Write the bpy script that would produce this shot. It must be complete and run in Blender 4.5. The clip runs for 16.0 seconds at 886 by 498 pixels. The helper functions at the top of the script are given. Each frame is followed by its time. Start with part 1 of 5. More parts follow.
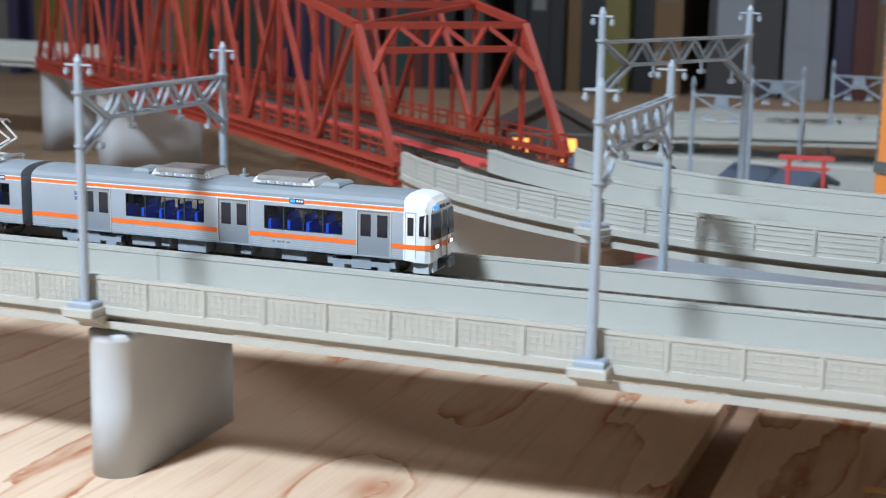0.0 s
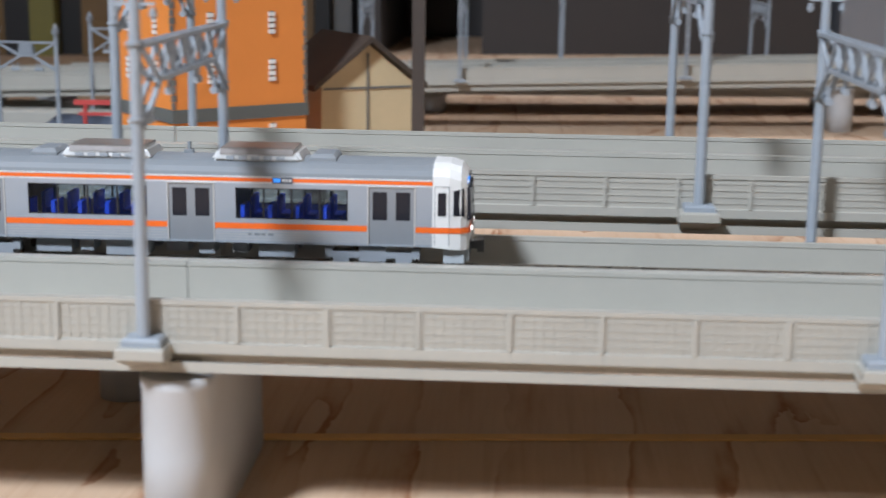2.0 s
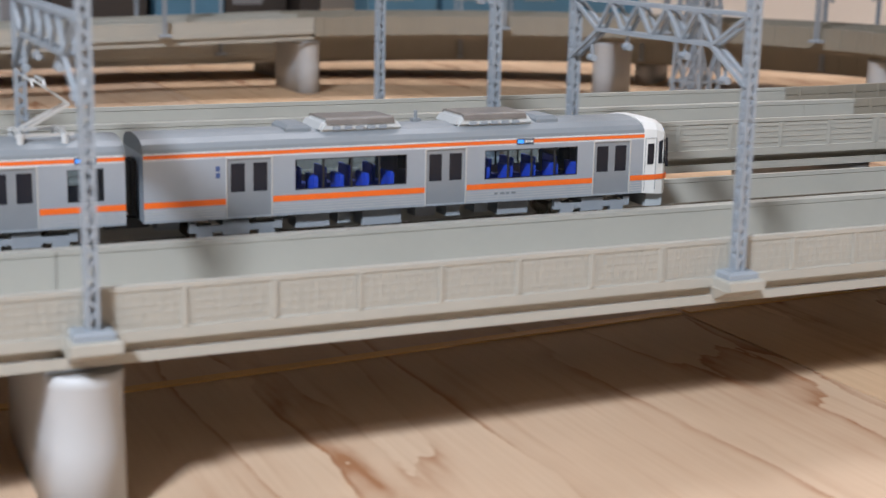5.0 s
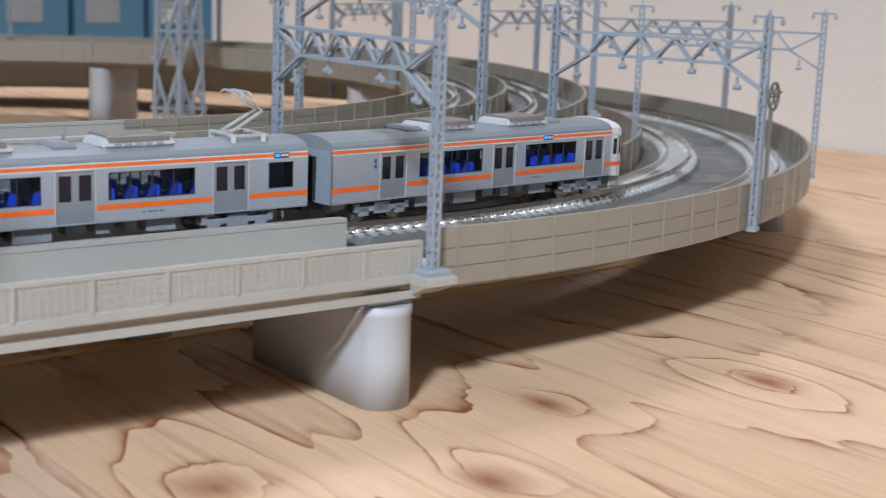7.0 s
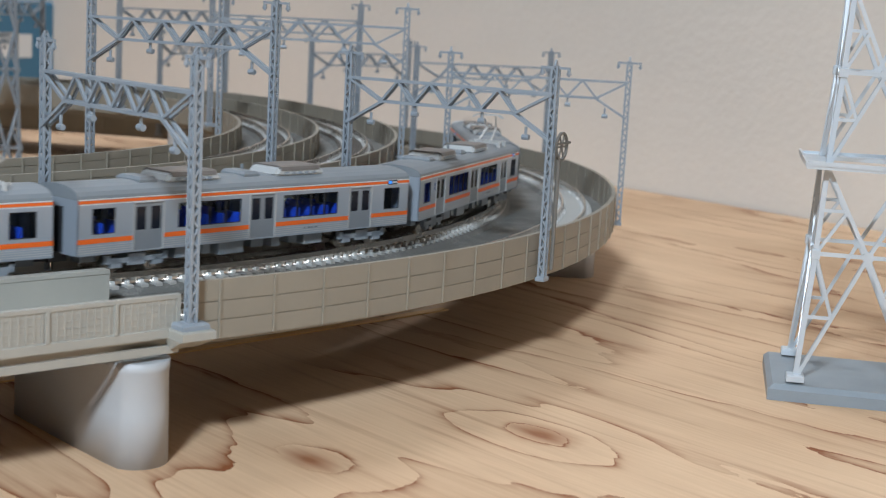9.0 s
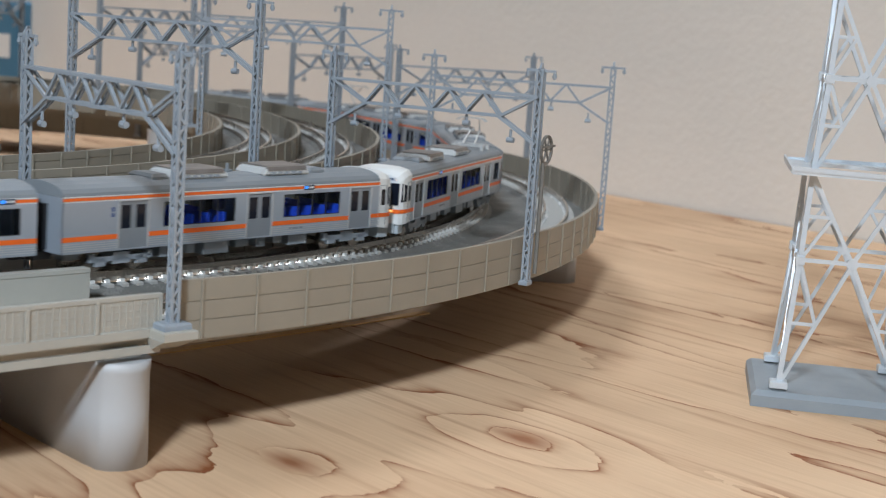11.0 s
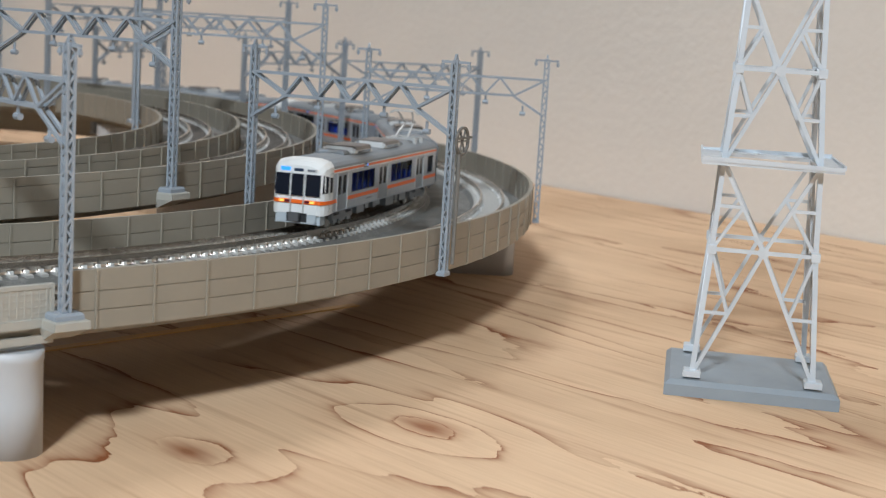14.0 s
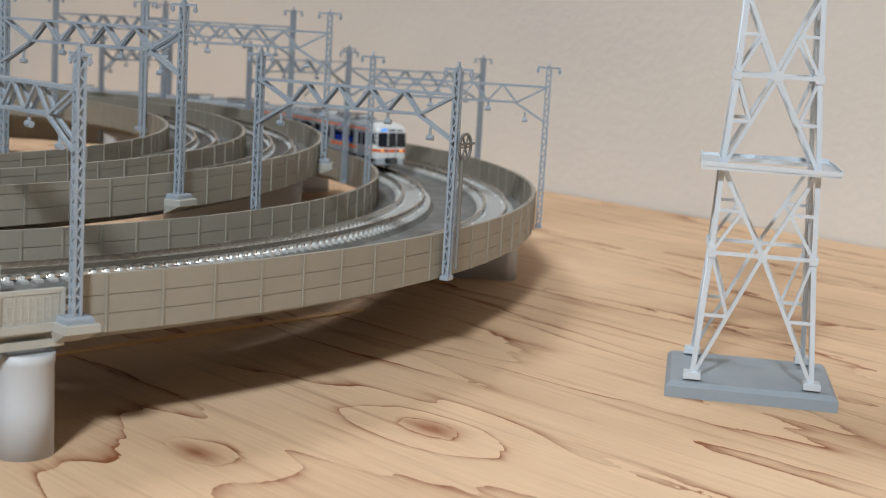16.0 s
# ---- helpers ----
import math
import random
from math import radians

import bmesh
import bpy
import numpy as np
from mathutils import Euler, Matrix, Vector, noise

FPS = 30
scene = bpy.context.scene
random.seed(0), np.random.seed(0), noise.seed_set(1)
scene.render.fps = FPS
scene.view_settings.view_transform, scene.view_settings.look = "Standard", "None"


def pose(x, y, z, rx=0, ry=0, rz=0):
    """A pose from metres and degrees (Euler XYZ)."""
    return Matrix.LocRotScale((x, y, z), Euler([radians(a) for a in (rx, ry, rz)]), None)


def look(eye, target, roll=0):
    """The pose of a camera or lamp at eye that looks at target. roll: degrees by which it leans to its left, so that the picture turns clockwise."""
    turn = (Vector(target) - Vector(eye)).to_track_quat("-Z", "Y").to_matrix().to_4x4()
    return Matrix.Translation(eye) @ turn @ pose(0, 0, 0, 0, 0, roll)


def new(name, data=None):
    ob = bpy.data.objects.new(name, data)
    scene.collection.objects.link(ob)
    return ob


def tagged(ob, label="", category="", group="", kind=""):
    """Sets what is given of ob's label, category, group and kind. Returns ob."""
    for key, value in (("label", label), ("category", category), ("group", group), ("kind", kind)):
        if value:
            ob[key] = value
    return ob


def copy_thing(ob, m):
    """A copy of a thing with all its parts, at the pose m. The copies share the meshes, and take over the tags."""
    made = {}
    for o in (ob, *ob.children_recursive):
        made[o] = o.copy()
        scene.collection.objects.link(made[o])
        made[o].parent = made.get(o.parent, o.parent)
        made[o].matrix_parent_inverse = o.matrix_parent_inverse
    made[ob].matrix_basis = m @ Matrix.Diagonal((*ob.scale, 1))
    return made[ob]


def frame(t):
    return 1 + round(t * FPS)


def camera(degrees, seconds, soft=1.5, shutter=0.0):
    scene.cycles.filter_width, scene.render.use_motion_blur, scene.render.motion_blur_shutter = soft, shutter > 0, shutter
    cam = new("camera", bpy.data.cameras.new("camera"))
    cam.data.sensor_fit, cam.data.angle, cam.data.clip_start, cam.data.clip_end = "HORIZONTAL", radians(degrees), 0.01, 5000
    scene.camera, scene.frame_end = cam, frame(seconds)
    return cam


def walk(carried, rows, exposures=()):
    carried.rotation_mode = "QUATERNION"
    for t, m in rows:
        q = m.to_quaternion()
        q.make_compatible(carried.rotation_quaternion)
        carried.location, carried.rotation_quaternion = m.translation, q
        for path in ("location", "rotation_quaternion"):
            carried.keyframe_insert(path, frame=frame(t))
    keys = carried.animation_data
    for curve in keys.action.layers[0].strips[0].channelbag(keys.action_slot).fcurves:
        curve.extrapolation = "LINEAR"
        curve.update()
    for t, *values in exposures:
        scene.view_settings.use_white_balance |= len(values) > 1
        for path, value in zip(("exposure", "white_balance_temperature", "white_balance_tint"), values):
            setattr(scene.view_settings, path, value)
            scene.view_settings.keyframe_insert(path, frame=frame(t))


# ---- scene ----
# A model railway on a plywood table: two elevated double-track loops, one of them with a running train.
# ---- camera and its walk ----
cam = camera(34.23, 16.0, soft=1.15, shutter=0.25)
cam.data.dof.use_dof = True
cam.data.dof.focus_distance = 0.43
cam.data.dof.aperture_fstop = 30.0
PATH = [  # seconds, x, y, z, yaw, pitch, roll
    (0, 0.2226, -0.3176, 0.1258, 20.73, -11.20, 1.01),
    (0.5, 0.2415, -0.3049, 0.1223, 15.50, -11.50, 1.66),
    (1, 0.2761, -0.2927, 0.1178, 11.67, -11.64, 1.45),
    (1.5, 0.3178, -0.2758, 0.1117, 7.85, -11.83, 1.03),
    (2, 0.3526, -0.2625, 0.1100, 3.34, -11.99, 0.78),
    (2.5, 0.3710, -0.2573, 0.1101, -1.43, -12.10, 0.50),
    (3, 0.3951, -0.2556, 0.1079, -7.26, -12.40, 0.66),
    (3.5, 0.4284, -0.2496, 0.1057, -11.77, -12.00, 0.86),
    (4, 0.4604, -0.2524, 0.1040, -15.87, -11.79, 1.12),
    (4.2, 0.4692, -0.2521, 0.1048, -17.71, -11.98, 1.00),
    (6.3, 0.6008, -0.2575, 0.1094, -32.37, -11.72, 1.69),
    (6.5, 0.6127, -0.2683, 0.1115, -33.17, -11.43, 1.47),
    (7, 0.6293, -0.2783, 0.1100, -37.53, -11.26, 2.11),
    (7.5, 0.6443, -0.2874, 0.1119, -39.39, -10.76, 2.19),
    (8, 0.6529, -0.2893, 0.1132, -41.03, -10.30, 2.47),
    (8.5, 0.6517, -0.2908, 0.1142, -41.97, -9.87, 2.79),
    (9, 0.6541, -0.2898, 0.1141, -42.69, -9.57, 3.21),
    (11.5, 0.6547, -0.2853, 0.1115, -43.66, -9.27, 3.96),
    (12, 0.6555, -0.2842, 0.1104, -43.69, -9.28, 4.05),
    (12.5, 0.6572, -0.2839, 0.1095, -43.80, -9.31, 4.08),
    (13, 0.6610, -0.2883, 0.1107, -43.80, -9.31, 3.99),
    (13.5, 0.6662, -0.2966, 0.1103, -43.79, -9.35, 3.79),
    (14, 0.6711, -0.3050, 0.1119, -43.86, -9.30, 3.64),
    (14.5, 0.6717, -0.3094, 0.1126, -43.79, -9.25, 3.48),
    (15, 0.6722, -0.3106, 0.1109, -43.78, -9.24, 3.45),
    (15.5, 0.6670, -0.3090, 0.1121, -43.65, -9.13, 3.38),
    (16, 0.6668, -0.3102, 0.1121, -43.65, -9.02, 3.43),
]
walk(cam, [(t, pose(x, y, z, 90 + p, 0, a) @ pose(0, 0, 0, 0, 0, r)) for t, x, y, z, a, p, r in PATH],
     exposures=[(0, -0.08, 5520, 5), (1, -0.12, 5720, 7), (2, -0.20, 5920, 11), (4, -0.14, 6230, 12), (6.5, 0.06, 5700, 11), (7.5, 0.02, 5680, 9), (9, -0.16, 5700, 5), (11.5, -0.18, 5820, 6), (13.5, -0.12, 5930, 6), (16, -0.12, 6000, 6)])

# ---- world and lights ----
world = bpy.data.worlds.new("world")
scene.world = world
world.use_nodes = True
world.node_tree.nodes["Background"].inputs[0].default_value = (1.0, 0.95, 0.88, 1)
world.node_tree.nodes["Background"].inputs[1].default_value = 0.0


def area_lamp(name, at, target, size, watts, colour):
    data = bpy.data.lights.new(name, "AREA")
    data.shape, data.size, data.energy, data.color = "DISK", size, watts, colour
    ob = new(name, data)
    ob.matrix_world = look(at, target)
    return ob


LAMP_MAIN = (-0.35, -0.98, 1.22)
LAMP_BACK = (1.06, 1.15, 1.58)
area_lamp("lamp_main", LAMP_MAIN, (LAMP_MAIN[0], LAMP_MAIN[1], 0), 0.26, 73, (0.89, 0.94, 1.0))
area_lamp("lamp_back", LAMP_BACK, (LAMP_BACK[0], LAMP_BACK[1], 0), 0.6, 15.0, (0.97, 0.96, 1.0))


# ---- materials ----
def material(name, colour, rough=0.5, metal=0.0, grain=0.08, scale=400.0, stain=0.08, bump=0.0, colour2=None, emit=0.0, random_tone=0.0, spec=0.5):
    m = bpy.data.materials.new(name)
    m.use_nodes = True
    nt = m.node_tree
    b = nt.nodes["Principled BSDF"]
    b.inputs["Roughness"].default_value, b.inputs["Metallic"].default_value = rough, metal
    b.inputs["Specular IOR Level"].default_value = spec
    tc = nt.nodes.new("ShaderNodeTexCoord")
    fine = nt.nodes.new("ShaderNodeTexNoise")
    fine.inputs["Scale"].default_value, fine.inputs["Detail"].default_value = scale, 4
    wide = nt.nodes.new("ShaderNodeTexNoise")
    wide.inputs["Scale"].default_value, wide.inputs["Detail"].default_value = scale / 14, 3
    for n in (fine, wide):
        nt.links.new(tc.outputs["Object"], n.inputs["Vector"])
    c2 = colour2 or [c * 0.7 for c in colour]
    mix = nt.nodes.new("ShaderNodeMix")
    mix.data_type = "RGBA"
    mix.inputs["A"].default_value, mix.inputs["B"].default_value = (*colour, 1), (*c2, 1)
    ramp = nt.nodes.new("ShaderNodeMapRange")
    ramp.inputs["From Min"].default_value, ramp.inputs["From Max"].default_value = 0.35, 0.7
    ramp.inputs["To Max"].default_value = stain * 4
    nt.links.new(wide.outputs["Fac"], ramp.inputs["Value"])
    ramp2 = nt.nodes.new("ShaderNodeMath")
    ramp2.operation = "MULTIPLY_ADD"
    ramp2.inputs[1].default_value = grain * 3
    nt.links.new(fine.outputs["Fac"], ramp2.inputs[0])
    nt.links.new(ramp.outputs["Result"], ramp2.inputs[2])
    if random_tone:
        info = nt.nodes.new("ShaderNodeObjectInfo")
        add = nt.nodes.new("ShaderNodeMath")
        add.operation = "MULTIPLY_ADD"
        add.inputs[1].default_value = random_tone
        nt.links.new(info.outputs["Random"], add.inputs[0])
        nt.links.new(ramp2.outputs[0], add.inputs[2])
        nt.links.new(add.outputs[0], mix.inputs["Factor"])
    else:
        nt.links.new(ramp2.outputs[0], mix.inputs["Factor"])
    nt.links.new(mix.outputs["Result"], b.inputs["Base Color"])
    rr = nt.nodes.new("ShaderNodeMapRange")
    rr.inputs["To Min"].default_value, rr.inputs["To Max"].default_value = max(0.03, rough - 0.08), min(1, rough + 0.1)
    nt.links.new(wide.outputs["Fac"], rr.inputs["Value"])
    nt.links.new(rr.outputs["Result"], b.inputs["Roughness"])
    if bump:
        bp = nt.nodes.new("ShaderNodeBump")
        bp.inputs["Strength"].default_value, bp.inputs["Distance"].default_value = 0.6, bump
        nt.links.new(fine.outputs["Fac"], bp.inputs["Height"])
        nt.links.new(bp.outputs["Normal"], b.inputs["Normal"])
    if emit:
        b.inputs["Emission Color"].default_value = (*colour, 1)
        b.inputs["Emission Strength"].default_value = emit
    return m


def glass_material(name, tint):
    m = bpy.data.materials.new(name)
    m.use_nodes = True
    nt = m.node_tree
    b = nt.nodes["Principled BSDF"]
    b.inputs["Base Color"].default_value = (*tint, 1)
    b.inputs["Roughness"].default_value = 0.05
    clear = nt.nodes.new("ShaderNodeBsdfTransparent")
    clear.inputs[0].default_value = (0.86, 0.90, 0.93, 1)
    mix = nt.nodes.new("ShaderNodeMixShader")
    mix.inputs[0].default_value = 0.10
    nt.links.new(clear.outputs[0], mix.inputs[1])
    nt.links.new(b.outputs[0], mix.inputs[2])
    nt.links.new(mix.outputs[0], nt.nodes["Material Output"].inputs[0])
    return m


def plywood_material(name, pale, dark, knots, seed):
    """Rotary-cut plywood: long wavy cathedral grain along x, with a few knots."""
    m = bpy.data.materials.new(name)
    m.use_nodes = True
    nt = m.node_tree
    N, L = nt.nodes.new, nt.links.new
    b = nt.nodes["Principled BSDF"]
    tc = N("ShaderNodeTexCoord")

    def math_node(op, a, c=None):
        n = N("ShaderNodeMath")
        n.operation = op
        for i, v in enumerate((a, c)):
            if v is None:
                continue
            if isinstance(v, (int, float)):
                n.inputs[i].default_value = v
            else:
                L(v, n.inputs[i])
        return n.outputs[0]

    mp = N("ShaderNodeMapping")
    mp.inputs["Location"].default_value = (seed * 3.1, seed * 1.7, 0)
    mp.inputs["Scale"].default_value = (11.0, 1.35, 1)
    mp.inputs["Rotation"].default_value = (0, 0, GRAIN_TURN)
    L(tc.outputs["Object"], mp.inputs["Vector"])
    broad = N("ShaderNodeTexNoise")
    broad.inputs["Scale"].default_value, broad.inputs["Detail"].default_value = 1.3, 2.5
    broad.inputs["Distortion"].default_value = 0.35
    L(mp.outputs[0], broad.inputs["Vector"])
    wig = N("ShaderNodeTexNoise")
    wig.inputs["Scale"].default_value, wig.inputs["Detail"].default_value = 75.0, 6
    wm = N("ShaderNodeMapping")
    wm.inputs["Scale"].default_value = (1.0, 0.22, 1)
    L(tc.outputs["Object"], wm.inputs["Vector"])
    L(wm.outputs[0], wig.inputs["Vector"])
    height = math_node("ADD", math_node("MULTIPLY", broad.outputs["Fac"], 8.0), math_node("MULTIPLY", wig.outputs["Fac"], 0.9))
    for kx, ky, size in knots:
        d = N("ShaderNodeVectorMath")
        d.operation = "SUBTRACT"
        d.inputs[1].default_value = (kx, ky, 0)
        L(tc.outputs["Object"], d.inputs[0])
        s = N("ShaderNodeVectorMath")
        s.operation = "MULTIPLY"
        s.inputs[1].default_value = (1 / size, 1 / (size * 1.7), 0)
        L(d.outputs[0], s.inputs[0])
        ln = N("ShaderNodeVectorMath")
        ln.operation = "LENGTH"
        L(s.outputs[0], ln.inputs[0])
        uneven = math_node("ADD", ln.outputs["Value"], math_node("MULTIPLY", math_node("SUBTRACT", wig.outputs["Fac"], 0.5), 2.2))
        bell = math_node("POWER", 2.718, math_node("MULTIPLY", math_node("POWER", math_node("MAXIMUM", uneven, 0.0), 1.3), -0.75))
        height = math_node("ADD", height, math_node("MULTIPLY", bell, 2.4))
    saw = math_node("FRACT", height)
    line = math_node("POWER", saw, 15.0)
    fib = N("ShaderNodeMapping")
    fib.inputs["Scale"].default_value = (900, 30, 1)
    L(tc.outputs["Object"], fib.inputs["Vector"])
    fine = N("ShaderNodeTexNoise")
    fine.inputs["Scale"].default_value, fine.inputs["Detail"].default_value = 1.0, 4
    L(fib.outputs[0], fine.inputs["Vector"])
    soft = N("ShaderNodeTexNoise")
    soft.inputs["Scale"].default_value, soft.inputs["Detail"].default_value = 9.0, 3
    L(tc.outputs["Object"], soft.inputs["Vector"])
    patch = N("ShaderNodeTexNoise")
    patch.inputs["Scale"].default_value, patch.inputs["Detail"].default_value = 1.0, 5
    pm = N("ShaderNodeMapping")
    pm.inputs["Scale"].default_value, pm.inputs["Rotation"].default_value = (70, 17, 1), (0, 0, GRAIN_TURN)
    L(tc.outputs["Object"], pm.inputs["Vector"])
    L(pm.outputs[0], patch.inputs["Vector"])
    broken = N("ShaderNodeMapRange")
    broken.inputs["From Min"].default_value, broken.inputs["From Max"].default_value = 0.40, 0.62
    broken.inputs["To Min"].default_value, broken.inputs["To Max"].default_value = 0.12, 1.0
    L(patch.outputs["Fac"], broken.inputs["Value"])
    streak = N("ShaderNodeTexNoise")
    streak.inputs["Scale"].default_value, streak.inputs["Detail"].default_value = 1.0, 4
    sm = N("ShaderNodeMapping")
    sm.inputs["Scale"].default_value, sm.inputs["Rotation"].default_value = (230, 11, 1), (0, 0, GRAIN_TURN)
    L(tc.outputs["Object"], sm.inputs["Vector"])
    L(sm.outputs[0], streak.inputs["Vector"])
    flecks = N("ShaderNodeMapRange")
    flecks.inputs["From Min"].default_value, flecks.inputs["From Max"].default_value = 0.55, 0.78
    flecks.inputs["To Max"].default_value = 0.30
    L(streak.outputs["Fac"], flecks.inputs["Value"])
    strength = math_node("MULTIPLY", line, broken.outputs[0])
    fac = math_node("ADD", math_node("ADD", math_node("MULTIPLY", strength, 0.98), math_node("MULTIPLY", saw, 0.08)),
                    math_node("ADD", math_node("MULTIPLY", fine.outputs["Fac"], 0.28), flecks.outputs[0]))
    core = None
    for kx, ky, size in knots:
        d = N("ShaderNodeVectorMath")
        d.operation = "SUBTRACT"
        d.inputs[1].default_value = (kx, ky, 0)
        L(tc.outputs["Object"], d.inputs[0])
        s = N("ShaderNodeVectorMath")
        s.operation = "MULTIPLY"
        s.inputs[1].default_value = (1 / (size * 1.0), 1 / (size * 1.5), 0)
        L(d.outputs[0], s.inputs[0])
        ln = N("ShaderNodeVectorMath")
        ln.operation = "LENGTH"
        L(s.outputs[0], ln.inputs[0])
        rough_ring = math_node("ADD", ln.outputs["Value"], math_node("MULTIPLY", math_node("ADD", wig.outputs["Fac"], math_node("MULTIPLY", streak.outputs["Fac"], 0.8)), 0.8))
        k = N("ShaderNodeMapRange")
        k.inputs["From Min"].default_value, k.inputs["From Max"].default_value = 0.75, 1.75
        k.inputs["To Min"].default_value, k.inputs["To Max"].default_value = 0.78, 0.0
        L(rough_ring, k.inputs["Value"])
        core = k.outputs[0] if core is None else math_node("MAXIMUM", core, k.outputs[0])
    if core is not None:
        fac = math_node("MAXIMUM", fac, core)
    ramp = N("ShaderNodeValToRGB")
    ramp.color_ramp.elements[0].color, ramp.color_ramp.elements[0].position = (*pale, 1), 0.08
    ramp.color_ramp.elements[1].color, ramp.color_ramp.elements[1].position = (*dark, 1), 0.85
    L(fac, ramp.inputs[0])
    tone = N("ShaderNodeMix")
    tone.data_type, tone.blend_type = "RGBA", "MULTIPLY"
    L(ramp.outputs[0], tone.inputs["A"])
    r2 = N("ShaderNodeValToRGB")
    r2.color_ramp.elements[0].color, r2.color_ramp.elements[1].color = (0.80, 0.76, 0.72, 1), (1, 1, 1, 1)
    r2.color_ramp.elements[0].position, r2.color_ramp.elements[1].position = 0.35, 0.6
    L(soft.outputs["Fac"], r2.inputs[0])
    L(r2.outputs[0], tone.inputs["B"])
    tone.inputs["Factor"].default_value = 0.8
    L(tone.outputs["Result"], b.inputs["Base Color"])
    b.inputs["Roughness"].default_value = 0.66
    b.inputs["Specular IOR Level"].default_value = 0.22
    bp = N("ShaderNodeBump")
    bp.inputs["Strength"].default_value, bp.inputs["Distance"].default_value = 0.5, 0.0002
    L(fac, bp.inputs["Height"])
    L(bp.outputs[0], b.inputs["Normal"])
    return m


